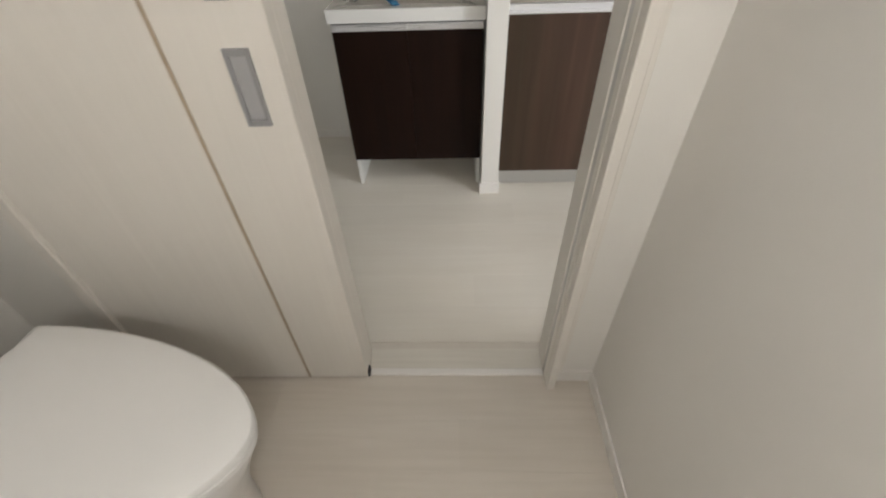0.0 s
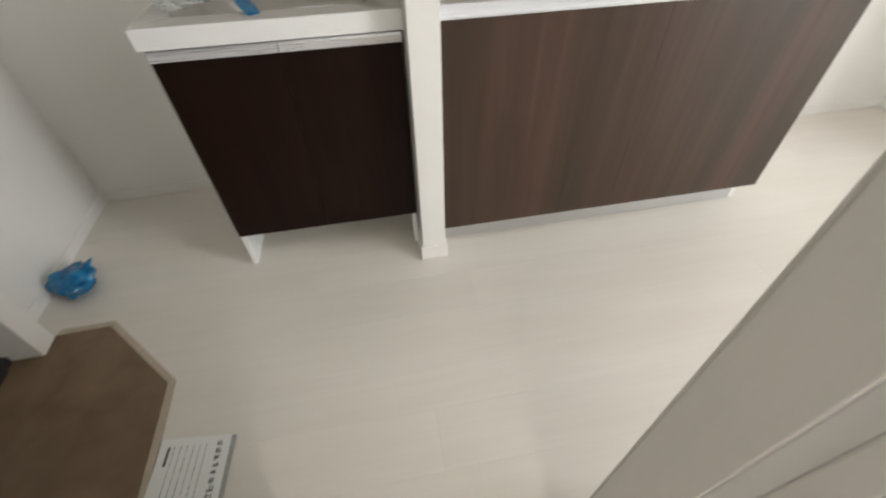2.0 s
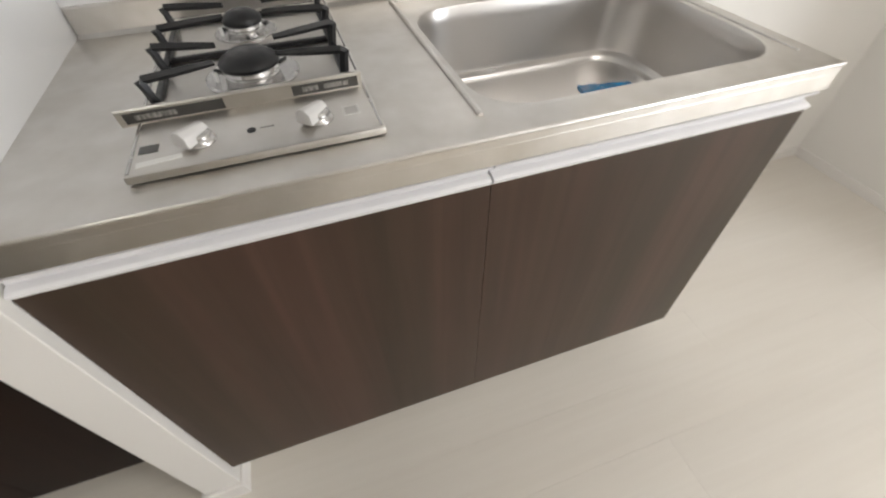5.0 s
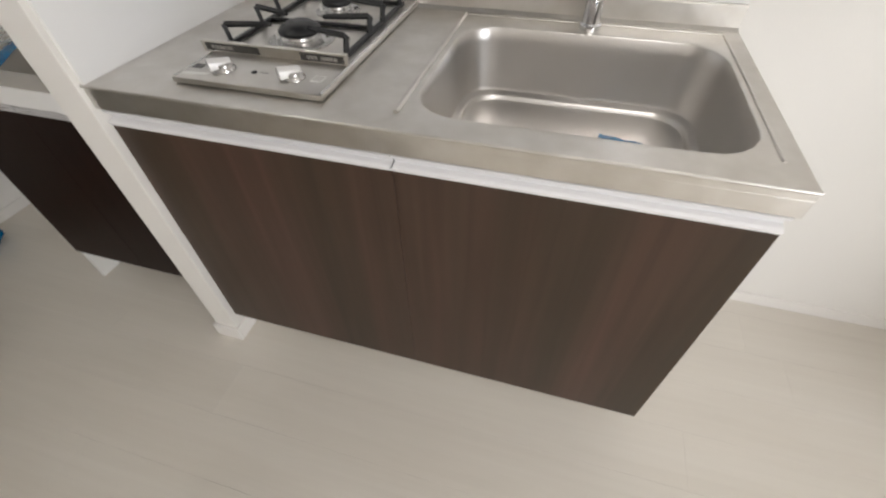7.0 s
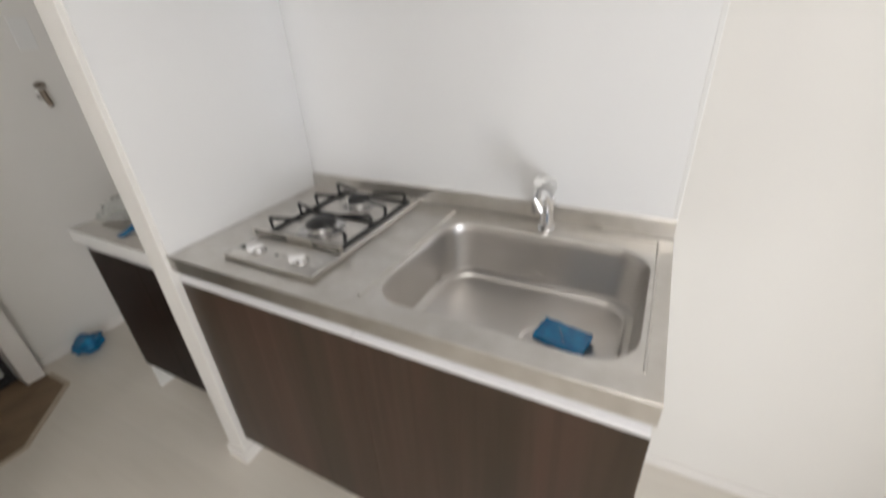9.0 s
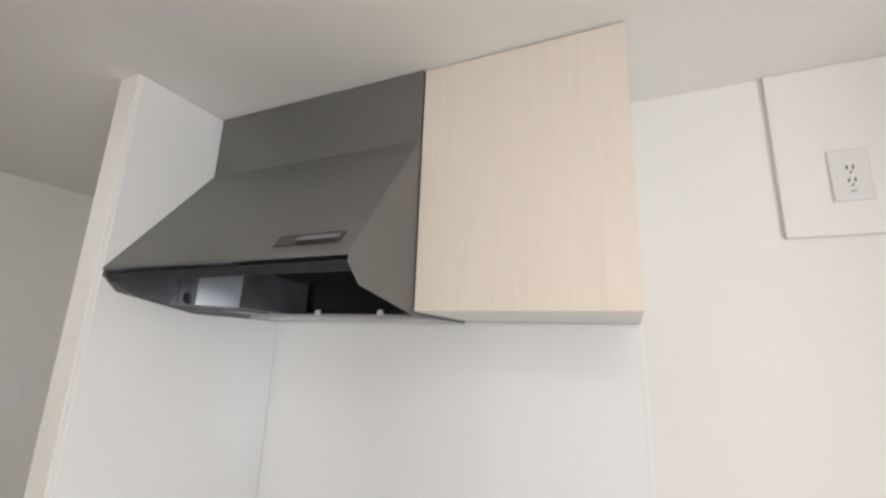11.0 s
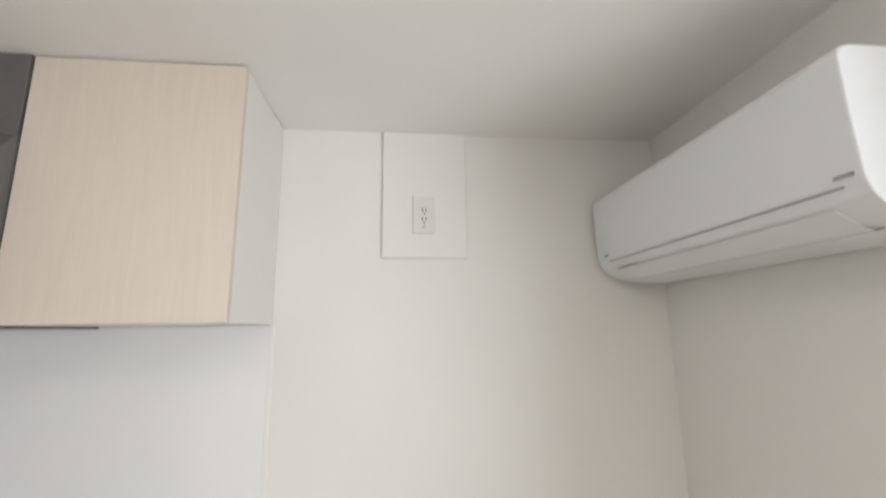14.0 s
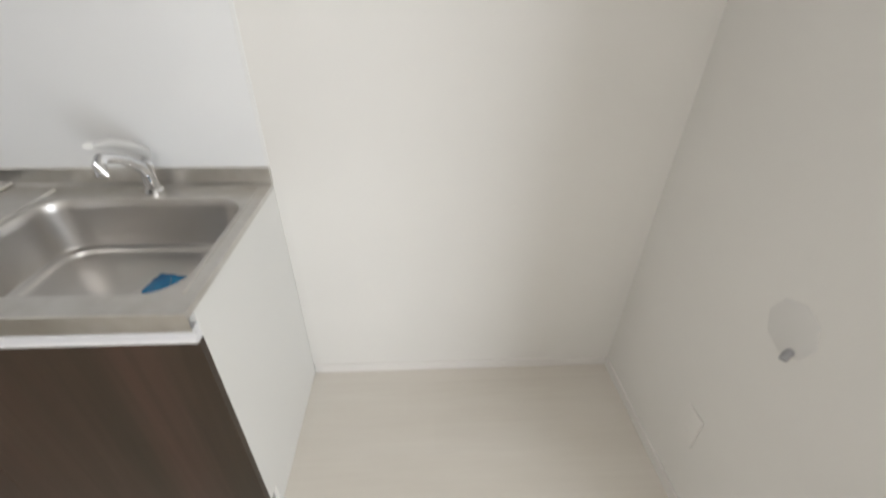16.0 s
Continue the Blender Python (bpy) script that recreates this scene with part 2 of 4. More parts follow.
def part(name, bm, mat, parent=None, label="", smooth=False):
    """Links a bmesh, drawn in world places, as one mesh object under a thing or a part."""
    if parent is not None:
        base = BASES[parent]
        bmesh.ops.translate(bm, verts=bm.verts, vec=-base)
    me = bpy.data.meshes.new(name)
    if smooth:
        for f in bm.faces:
            f.smooth = True
    bm.to_mesh(me)
    bm.free()
    me.materials.append(mat)
    if smooth:
        me.set_sharp_from_angle(angle=radians(35))
    ob = new(name, me)
    if parent is not None:
        ob.parent = parent
        BASES[ob] = base
    else:
        BASES[ob] = Vector((0, 0, 0))
    if label:
        tagged(ob, label)
    return ob


def join(*bms):
    out = bmesh.new()
    for b in bms:
        me = bpy.data.meshes.new("tmp")
        b.to_mesh(me)
        b.free()
        out.from_mesh(me)
        bpy.data.meshes.remove(me)
    return out


def box(x0, x1, y0, y1, z0, z1, bevel=0.0, seg=2):
    bm = bmesh.new()
    bmesh.ops.create_cube(bm, size=1)
    for v in bm.verts:
        v.co = Vector((x0 if v.co.x < 0 else x1, y0 if v.co.y < 0 else y1, z0 if v.co.z < 0 else z1))
    if bevel:
        bmesh.ops.bevel(bm, geom=bm.edges[:], offset=bevel, segments=seg, profile=0.5, affect="EDGES")
    return bm


def prism(points, axis, a, b, bevel=0.0):
    """A polygon in the two other axes, drawn out along an axis from a to b."""
    def place(p, w):
        return {"x": (w, p[0], p[1]), "y": (p[0], w, p[1]), "z": (p[0], p[1], w)}[axis]
    bm = bmesh.new()
    lo = [bm.verts.new(place(p, a)) for p in points]
    hi = [bm.verts.new(place(p, b)) for p in points]
    bm.faces.new(lo)
    bm.faces.new(hi[::-1])
    n = len(points)
    for i in range(n):
        bm.faces.new((lo[i], hi[i], hi[(i + 1) % n], lo[(i + 1) % n]))
    bmesh.ops.recalc_face_normals(bm, faces=bm.faces[:])
    if bevel:
        bmesh.ops.bevel(bm, geom=bm.edges[:], offset=bevel, segments=2, profile=0.5, affect="EDGES")
    return bm


def turned(profile, centre, axis="z", n=28):
    """A lathe: rows of (radius, height) round an axis through centre."""
    bm = bmesh.new()
    rings = []
    for r, h in profile:
        ring = []
        for i in range(n):
            a = 2 * math.pi * i / n
            u, v = r * math.cos(a), r * math.sin(a)
            p = {"z": (u, v, h), "x": (h, u, v), "y": (u, h, v)}[axis]
            ring.append(bm.verts.new(Vector(centre) + Vector(p)))
        rings.append(ring)
    for k in range(len(rings) - 1):
        for i in range(n):
            bm.faces.new((rings[k][i], rings[k][(i + 1) % n], rings[k + 1][(i + 1) % n], rings[k + 1][i]))
    bm.faces.new(rings[0][::-1])
    bm.faces.new(rings[-1])
    bmesh.ops.recalc_face_normals(bm, faces=bm.faces[:])
    return bm


def tube(points, radius, n=12, flat=1.0):
    """A round bar along points; radius may be a list."""
    pts = [Vector(p) for p in points]
    radii = radius if isinstance(radius, (list, tuple)) else [radius] * len(pts)
    bm = bmesh.new()
    rings = []
    for i, p in enumerate(pts):
        d = (pts[min(i + 1, len(pts) - 1)] - pts[max(i - 1, 0)]).normalized()
        ref = Vector((0, 0, 1)) if abs(d.z) < 0.9 else Vector((1, 0, 0))
        s = d.cross(ref).normalized()
        u = s.cross(d).normalized()
        rings.append([bm.verts.new(p + radii[i] * (math.cos(a) * s + flat * math.sin(a) * u)) for a in (2 * math.pi * k / n for k in range(n))])
    for k in range(len(rings) - 1):
        for i in range(n):
            bm.faces.new((rings[k][i], rings[k][(i + 1) % n], rings[k + 1][(i + 1) % n], rings[k + 1][i]))
    bm.faces.new(rings[0][::-1])
    bm.faces.new(rings[-1])
    bmesh.ops.recalc_face_normals(bm, faces=bm.faces[:])
    return bm


def reach(x, y, hx, hy, r):
    """How far a ray in the direction (x, y) from the centre goes to the edge of a rounded rectangle."""
    lo, hi = 0.0, 2 * (hx + hy)
    for _ in range(40):
        m = (lo + hi) / 2
        qx, qy = abs(x * m) - (hx - r), abs(y * m) - (hy - r)
        d = math.hypot(max(qx, 0), max(qy, 0)) + min(max(qx, qy), 0) - r
        lo, hi = (m, hi) if d < 0 else (lo, m)
    return lo


def ray_angles(cx, cy, rect, extra=72):
    x0, x1, y0, y1 = rect
    corner = [math.atan2(y - cy, x - cx) for x in (x0, x1) for y in (y0, y1)]
    return sorted(corner + [2 * math.pi * k / extra - math.pi + 0.01 for k in range(extra)])


def basin(rect, z, rings, cx, cy, thickness):
    """A worktop slab over rect with a sunken bowl: rings of (half x, half y, corner radius, z), first the brim."""
    x0, x1, y0, y1 = rect
    angles = ray_angles(cx, cy, rect)
    bm = bmesh.new()

    def outer(a, zz):
        c, s = math.cos(a), math.sin(a)
        k = min([(x1 - cx) / c if c > 1e-9 else (x0 - cx) / c if c < -1e-9 else 1e9, (y1 - cy) / s if s > 1e-9 else (y0 - cy) / s if s < -1e-9 else 1e9])
        return bm.verts.new((cx + k * c, cy + k * s, zz))
    loops = [[outer(a, z - thickness) for a in angles], [outer(a, z) for a in angles]]
    for hx, hy, r, zz in rings:
        loops.append([bm.verts.new((cx + k * math.cos(a), cy + k * math.sin(a), zz)) for a in angles for k in [reach(math.cos(a), math.sin(a), hx, hy, r)]])
    n = len(angles)
    for A, B in zip(loops, loops[1:]):
        for i in range(n):
            bm.faces.new((A[i], A[(i + 1) % n], B[(i + 1) % n], B[i]))
    bm.faces.new(loops[-1])
    bmesh.ops.remove_doubles(bm, verts=bm.verts[:], dist=1e-5)
    bmesh.ops.recalc_face_normals(bm, faces=bm.faces[:])
    return bm


def crumpled(centre, size, seed, n=22, rough=0.3):
    """A crumpled film: a bent, dented closed shell."""
    bm = bmesh.new()
    bmesh.ops.create_icosphere(bm, subdivisions=4, radius=1)
    for v in bm.verts:
        p = v.co.copy()
        q = p * 1.7 + Vector((seed, seed * 0.7, 0))
        f = 1 + rough * (noise.noise(q) + 0.5 * abs(noise.noise(q * 2.7)) - 0.3 * abs(noise.noise(q * 5.1)))
        v.co = Vector((centre[0] + p.x * f * size[0], centre[1] + p.y * f * size[1], max(centre[2] - size[2], centre[2] + p.z * f * size[2])))
    return bm


def setting(name, bm, mat, label, category, smooth=False):
    ob = part(name, bm, mat, None, "", smooth)
    return tagged(ob, label, category, kind="structure")


# ---- the large structure ----
BACK, EAST, WEST, TOP = 0.58, 2.432, -1.35, 2.37
HALL, TOIL = -0.913, -1.02      # faces of the wall between hall and toilet
STUB, SOUTH, FAR = -0.57, -2.9, 4.9      # end of the short east wall; far walls of the main room

setting("wall_north", box(WEST - 0.1, EAST + 0.1, BACK, BACK + 0.1, -0.02, TOP), WALL, "cream wallpapered wall behind the kitchen", "wall")
setting("wall_east", box(EAST, EAST + 0.1, STUB, BACK, -0.02, TOP), WALL, "cream wallpapered side wall under the air conditioner", "wall")
setting("wall_return", box(EAST + 0.1, FAR, STUB, STUB + 0.1, -0.02, TOP), WALL, "cream wallpapered wall round the corner of the main room", "wall")
setting("wall_far_east", box(FAR, FAR + 0.1, SOUTH - 0.1, STUB + 0.1, -0.02, TOP), WALL, "cream wallpapered end wall of the main room", "wall")
# west wall, with the entrance door's opening from y -0.95 to -0.19
setting("wall_west", join(box(WEST - 0.1, WEST, -0.125, BACK, -0.02, TOP), box(WEST - 0.1, WEST, HALL, -0.125, 2.06, TOP)), WALL, "cream wallpapered wall beside the entrance door", "wall")
# wall between hall and toilet, with the doorway
setting("wall_hall", join(box(WEST - 0.1, -0.50, TOIL + 0.035, HALL, -0.02, TOP), box(0.1125, 0.30, TOIL - 0.005, HALL, -0.02, TOP),
                          box(-0.50, 0.105, TOIL + 0.035, HALL, 2.04, TOP)), WALL, "cream wallpapered wall between hall and toilet", "wall")
setting("wall_toilet_east", box(0.204, 0.30, -2.3, TOIL - 0.005, -0.02, TOP), WALL, "cream wallpapered toilet side wall", "wall")
setting("wall_toilet_west", box(-1.55, -1.45, -2.3, TOIL + 0.035, -0.02, TOP), WALL, "cream wallpapered wall behind the toilet", "wall")
setting("wall_toilet_south", box(-1.55, 0.30, -2.4, -2.3, -0.02, TOP), WALL, "cream wallpapered toilet end wall", "wall")
setting("wall_room_west", box(0.20, 0.30, SOUTH, -2.4, -0.02, TOP), WALL, "cream wallpapered wall of the main room", "wall")
WX0, WX1 = 3.05, 4.45            # the balcony window
setting("wall_south", join(box(0.20, WX0, SOUTH - 0.1, SOUTH, -0.02, TOP), box(WX1, FAR, SOUTH - 0.1, SOUTH, -0.02, TOP),
                           box(WX0, WX1, SOUTH - 0.1, SOUTH, 2.05, TOP), box(WX0, WX1, SOUTH - 0.1, SOUTH, -0.02, 0.08)), WALL, "cream wallpapered window wall", "wall")
setting("ceiling", join(box(WEST - 0.2, EAST + 0.1, SOUTH - 0.1, BACK + 0.1, TOP, TOP + 0.1), box(EAST + 0.1, FAR + 0.1, SOUTH - 0.1, STUB + 0.1, TOP, TOP + 0.1)), CEIL, "white wallpapered ceiling", "ceiling")
win = tagged(new("window_1"), "tall aluminium window towards the daylight", "window", kind="structure")
BASES[win] = Vector((0, 0, 0))
WY0, WY1, WMID = SOUTH - 0.08, SOUTH - 0.02, (WX0 + WX1) / 2
part("window_frame", join(box(WX0, WX0 + 0.05, WY0, WY1, 0.08, 2.05, 0.003), box(WX1 - 0.05, WX1, WY0, WY1, 0.08, 2.05, 0.003),
                          box(WX0 + 0.05, WX1 - 0.05, WY0, WY1, 2.0, 2.05, 0.003), box(WX0 + 0.05, WX1 - 0.05, WY0, WY1, 0.08, 0.13, 0.003), box(WMID - 0.02, WMID + 0.02, WY0, WY1, 0.13, 2.0, 0.003)), ALU, win)
for x0, x1 in ((WX0 + 0.05, WMID - 0.02), (WMID + 0.02, WX1 - 0.05)):
    pane = part("pane", box(x0, x1, SOUTH - 0.053, SOUTH - 0.047, 0.13, 2.0), GLASS, win)
    pane.visible_shadow = False
setting("ground", box(-60, 60, -90, SOUTH - 0.2, -6.1, -6.0), GENKAN, "plain ground outside the window", "ground")

# partition between wash corner and kitchen: a thin full-height wall end
setting("wall_partition", box(-0.083, -0.004, -0.020, BACK, 0, TOP, 0.002), WALL, "narrow white partition wall beside the kitchen", "wall")
setting("baseboard_partition", join(box(-0.091, 0.0025, -0.030, -0.0202, 0, 0.058, 0.002), box(-0.091, -0.0833, -0.0202, 0.08, 0, 0.058, 0.002), box(-0.0037, 0.0025, -0.0202, 0.06, 0, 0.058, 0.002)),
        TRIM, "white baseboard round the partition's end", "baseboard")
BB = 0.045
setting("baseboard_north", join(box(1.202, EAST - 0.006, BACK - 0.006, BACK - 0.0002, 0, BB, 0.0015), box(WEST + 0.006, -0.093, BACK - 0.006, BACK - 0.0002, 0, BB, 0.0015)), TRIM, "white baseboard along the back wall", "baseboard")
setting("baseboard_east", box(EAST - 0.006, EAST - 0.0002, STUB, BACK - 0.0062, 0, BB, 0.0015), TRIM, "white baseboard along the side wall", "baseboard")
setting("baseboard_west", box(WEST + 0.0002, WEST + 0.006, -0.11, BACK - 0.0062, 0, BB, 0.0015), TRIM, "white baseboard beside the entrance", "baseboard")
setting("baseboard_toilet", join(box(0.1975, 0.2038, -2.29, TOIL - 0.0055, 0, 0.05, 0.0015), box(0.0895, 0.1975, TOIL - 0.012, TOIL - 0.0055, 0, 0.05, 0.0015)), TRIM, "white baseboard in the toilet corner", "baseboard")

# glossy splash panels
setting("kitchen_panel", join(box(0.0012, 1.192, BACK - 0.004, BACK - 0.0005, 0.9, 1.752), box(-0.0038, 0.001, -0.004, BACK - 0.0045, 0.857, TOP - 0.001)), PANEL, "glossy white splash panel behind hob and sink", "wall panel")
setting("panel_trim", join(box(1.1890, 1.2005, BACK - 0.0048, BACK - 0.0005, 0.9, 1.752, 0.0015),
                           box(-0.0039, 0.0018, -0.0075, -0.0042, 0.857, TOP - 0.002, 0.001)), WHITE, "white edge strip of the splash panel", "trim")

# toilet doorway: jambs, head, sill
setting("door_trim", join(
    box(0.064, 0.112, -0.986, -0.914, 0, 2.04, 0.002), box(0.065, 0.112, -1.03, -1.006, 0, 2.04, 0.002), box(0.066, 0.089, -1.062, -1.03, 0, 2.08, 0.003),
    box(0.066, 0.135, -0.914, -0.908, 0, 2.08, 0.002),
    box(-0.4995, -0.485, -0.984, -0.926, 0, 2.04, 0.002), box(-0.56, -0.5015, -0.913, -0.909, 0, 2.08, 0.001),
    box(-0.485, 0.064, -0.985, -0.914, 2.02, 2.04, 0.002)), DOORWOOD, "pale wooden frame of the toilet doorway", "door frame")
setting("sill_strip", box(-0.482, 0.064, -1.014, -0.990, -0.002, 0.006, 0.003), GLOSSTRIM, "glossy white sill edge strip", "sill")
setting("door_seal", box(0.0665, 0.112, -1.0058, -0.9862, 0, 2.04, 0.001), GLOSSTRIM, "white seal strip in the door jamb", "trim")
setting("door_sill", box(-0.484, 0.064, -0.990, -0.916, -0.002, 0.0025), SILL, "glossy pale sill strip of the doorway", "sill")
setting("seal_strip", box(-0.4985, -0.489, -0.987, -0.9845, 0.004, 2.02), BROWNLINE, "brown sealing strip of the sliding door", "trim")

setting("strike_plate", join(box(0.0625, 0.0655, -1.058, -1.032, 1.055, 1.125, 0.001), turned([(0.013, -0.0032), (0.013, -0.0008), (0.012, -0.0002)], (0.0657, -1.045, 1.055), "x", 20)), BRONZE, "dark bronze strike plate on the door jamb", "strike plate")

# entrance door in the west wall
ent = tagged(new("door_1"), "grey steel entrance door with dark gasket, closed", "door", kind="structure")
BASES[ent] = Vector((0, 0, 0))
part("casing", join(box(WEST - 0.06, WEST + 0.095, -0.192, -0.122, 0.004, 2.10, 0.003), box(WEST - 0.06, WEST + 0.095, HALL + 0.001, -0.192, 2.02, 2.10, 0.003)), TRIM, ent, "white door casing")
part("gasket", join(box(WEST - 0.05, WEST - 0.02, -0.216, -0.192, 0.03, 2.02), box(WEST - 0.055, WEST + 0.005, -0.226, -0.192, 0.004, 0.03)), RUBBER, ent, "black rubber gasket")
part("threshold", box(WEST - 0.044, WEST + 0.012, HALL + 0.002, -0.2265, 0.0036, 0.028, 0.002), RUBBER, ent, "dark threshold strip")
leaf = part("leaf", box(WEST - 0.08, WEST - 0.045, HALL + 0.002, -0.216, 0.004, 2.02, 0.002), GREYDOOR, ent, "grey painted steel leaf")
part("lever_handle", tube([(WEST - 0.045, -0.82, 1.0), (WEST + 0.01, -0.82, 1.0), (WEST + 0.012, -0.72, 1.0)], 0.009), ALU, ent)

# toilet sliding door, open, hanging on the toilet side of the wall
sld = tagged(new("door_2"), "pale wood sliding toilet door, slid open beside the doorway", "door", kind="structure")
BASES[sld] = Vector((0, 0, 0))
Y0, Y1 = TOIL - 0.004, TOIL + 0.032
part("leaf", join(box(-1.128, -0.671, Y0, Y1, 0.008, 2.02, 0.0015), box(-0.664, -0.483, Y0, Y1, 0.008, 2.02, 0.0025), box(-0.671, -0.664, Y0 + 0.004, Y1, 0.008, 2.02)), DOORWOOD, sld)
part("groove_strip", box(-0.671, -0.664, Y0 + 0.0004, Y0 + 0.004, 0.008, 2.02), BROWNLINE, sld, "thin brown inlay line")
hx0, hx1, hz0, hz1 = -0.567, -0.525, 0.855, 0.984
hd = part("handle", join(box(hx0, hx0 + 0.007, Y0 - 0.0065, Y0 - 0.0002, hz0, hz1, 0.0007), box(hx1 - 0.007, hx1, Y0 - 0.0065, Y0 - 0.0002, hz0, hz1, 0.0007),
                         box(hx0 + 0.007, hx1 - 0.007, Y0 - 0.0065, Y0 - 0.0002, hz0, hz0 + 0.011, 0.0007), box(hx0 + 0.007, hx1 - 0.007, Y0 - 0.0065, Y0 - 0.0002, hz1 - 0.011, hz1, 0.0007)), GREYALU, sld, "grey metal recessed pull")
part("recess", box(hx0 + 0.0072, hx1 - 0.0072, Y0 - 0.0008, Y0 - 0.0002, hz0 + 0.0112, hz1 - 0.0112), PULL, hd, "lighter inner plate")
part("lock_plate", join(box(-0.566, -0.526, Y0 - 0.004, Y0 - 0.0002, 1.05, 1.16, 0.001), box(-0.553, -0.539, Y0 - 0.012, Y0 - 0.004, 1.06, 1.075, 0.002)), GREYALU, sld)
part("floor_guide", box(-0.486, -0.478, Y0 + 0.004, Y1 - 0.006, 0.004, 0.03, 0.001), RUBBER, sld)
part("edge_trim", box(-1.162, -1.128, Y0 - 0.010, Y1, 0.008, 2.02, 0.002), DOORWOOD, sld)
setting("door_track", box(-1.16, 0.06, TOIL - 0.02, TOIL + 0.034, 2.03, 2.075, 0.002), TRIM, "white sliding door track", "door track")

# entrance floor
setting("entrance_floor", prism([(WEST, -0.12), (-1.10, -0.115), (-0.867, -0.357), (-0.855, HALL), (WEST, HALL)], "z", -0.002, 0.0035), GENKAN, "brown vinyl tiled entrance floor with a cut corner", "entrance floor")
setting("entrance_edge", join(prism([(-1.10, -0.115), (-0.867, -0.357), (-0.849, -0.350), (-1.092, -0.097)], "z", -0.002, 0.006), prism([(-0.867, -0.357), (-0.855, HALL), (-0.836, HALL), (-0.849, -0.350)], "z", -0.002, 0.006),
                              prism([(-1.25, -0.12), (-1.10, -0.115), (-1.092, -0.097), (-1.25, -0.101)], "z", -0.002, 0.006)), EDGE, "beige edge strip round the entrance floor", "trim")

# ---- kitchen ----
W, H = 1.2, 0.86
unit = thing("kitchen_cabinet", (0.6, 0.3, 0), "dark walnut kitchen base cabinet with two doors under a steel worktop", "kitchen cabinet")
part("body", join(box(0.006, 0.021, 0.022, 0.57, 0.10, 0.812, 0.001), box(0.021, 1.183, 0.022, 0.57, 0.10, 0.115, 0.001), box(0.021, 1.183, 0.56, 0.57, 0.115, 0.812), box(0.021, 1.183, 0.022, 0.04, 0.775, 0.81), box(0.593, 0.608, 0.04, 0.56, 0.115, 0.70)), BOARD, unit)
part("side_panel", prism([(0.021, 0.106), (0.064, 0.106), (0.064, 0.0), (0.578, 0.0), (0.578, 0.840), (0.021, 0.840)], "x", 1.184, 1.199, 0.0008), BOARD, unit, "white melamine end panel")
part("toe_kick", box(0.008, 1.183, 0.062, 0.075, 0.0, 0.10, 0.001), TOE, unit, "silver toe kick")
for x0, x1 in ((-0.002, 0.5997), (0.6003, 1.199)):
    d = part("door", box(x0, x1, 0.0, 0.02, 0.108, 0.771, 0.0006), WALNUT, unit)
    part("handle_rail", prism([(0.020, 0.7715), (0.001, 0.7715), (-0.004, 0.774), (-0.006, 0.780), (-0.001, 0.783), (0.010, 0.785), (0.010, 0.797), (-0.002, 0.799), (-0.006, 0.806), (-0.001, 0.8095), (0.020, 0.8095)], "x", x0 + 0.0015, x1 - 0.0015), ALU, d, "white anodised grip rail")

BED = 0.172                     # depth of the sink bowl
top = thing("worktop", (0.6, 0.3, 0.81), "stainless steel kitchen worktop with pressed sink bowl", "worktop")
CX, CY = 0.886, 0.262
tp_ = part("top", basin((-0.003, W + 0.002, -0.010, BACK - 0.014), H - 0.003, [
    (0.296, 0.222, 0.095, H - 0.003), (0.2755, 0.2125, 0.088, H - 0.0034), (0.2735, 0.2105, 0.086, H - 0.0042), (0.2722, 0.2092, 0.085, H - 0.0062),
    (0.2700, 0.2070, 0.083, H - 0.035), (0.2630, 0.2000, 0.080, H - 0.136), (0.2600, 0.1970, 0.078, H - 0.144), (0.2530, 0.1900, 0.074, H - 0.1480), (0.2480, 0.1850, 0.071, H - 0.1492), (0.2445, 0.1815, 0.069, H - 0.153), (0.2410, 0.1780, 0.066, H - 0.161),
    (0.2320, 0.1690, 0.060, H - 0.1660), (0.10, 0.08, 0.04, H - BED + 0.002), (0.05, 0.04, 0.02, H - BED)], CX, CY, 0.016), STEEL, top, "", True)
tp_.data.materials.append(BOWL)
for f in tp_.data.polygons:
    if f.center.z + 0.81 < H - 0.006 and abs(f.normal.z) > 0.01 and math.hypot(f.center.x + 0.6 - CX, f.center.y + 0.3 - CY) < 0.36 and f.center.y + 0.3 > -0.005:
        f.material_index = 1
part("front_apron", box(-0.003, W + 0.002, -0.0102, -0.0072, H - 0.0485, H - 0.0185, 0.001), STEEL, top, "folded steel front edge")
part("front_lip", tube([(-0.003, -0.010, H - 0.0045), (0.6, -0.010, H - 0.0045), (W + 0.002, -0.010, H - 0.0045)], 0.0035, 10), STEEL, top, "", True)
part("upstand", prism([(BACK - 0.0005, H - 0.004), (BACK - 0.0005, 0.908), (BACK - 0.012, 0.908), (BACK - 0.014, 0.905), (BACK - 0.016, H + 0.004), (BACK - 0.024, H - 0.0025), (BACK - 0.024, H - 0.004)], "x", 0.005, W), STEEL, top, "", False)
part("ridge", join(tube([(0.598, 0.045, H - 0.003), (0.597, 0.3, H - 0.002), (0.597, 0.535, H - 0.002)], 0.0048, 10),
                   tube([(0.597, 0.535, H - 0.003), (0.9, 0.54, H - 0.003), (1.168, 0.535, H - 0.003)], 0.0025, 8),
                   tube([(1.168, 0.535, H - 0.003), (1.172, 0.3, H - 0.003), (1.172, 0.05, H - 0.003)], 0.003, 8)), STEEL, top, "pressed rim round the sink", True)
dr = part("drain_flange", turned([(0.058, 0), (0.058, 0.003), (0.052, 0.004), (0.047, 0.001), (0.04, -0.001), (0.01, -0.001)], (0.955, 0.25, H - BED + 0.0015)), BOWL, top, "", True)
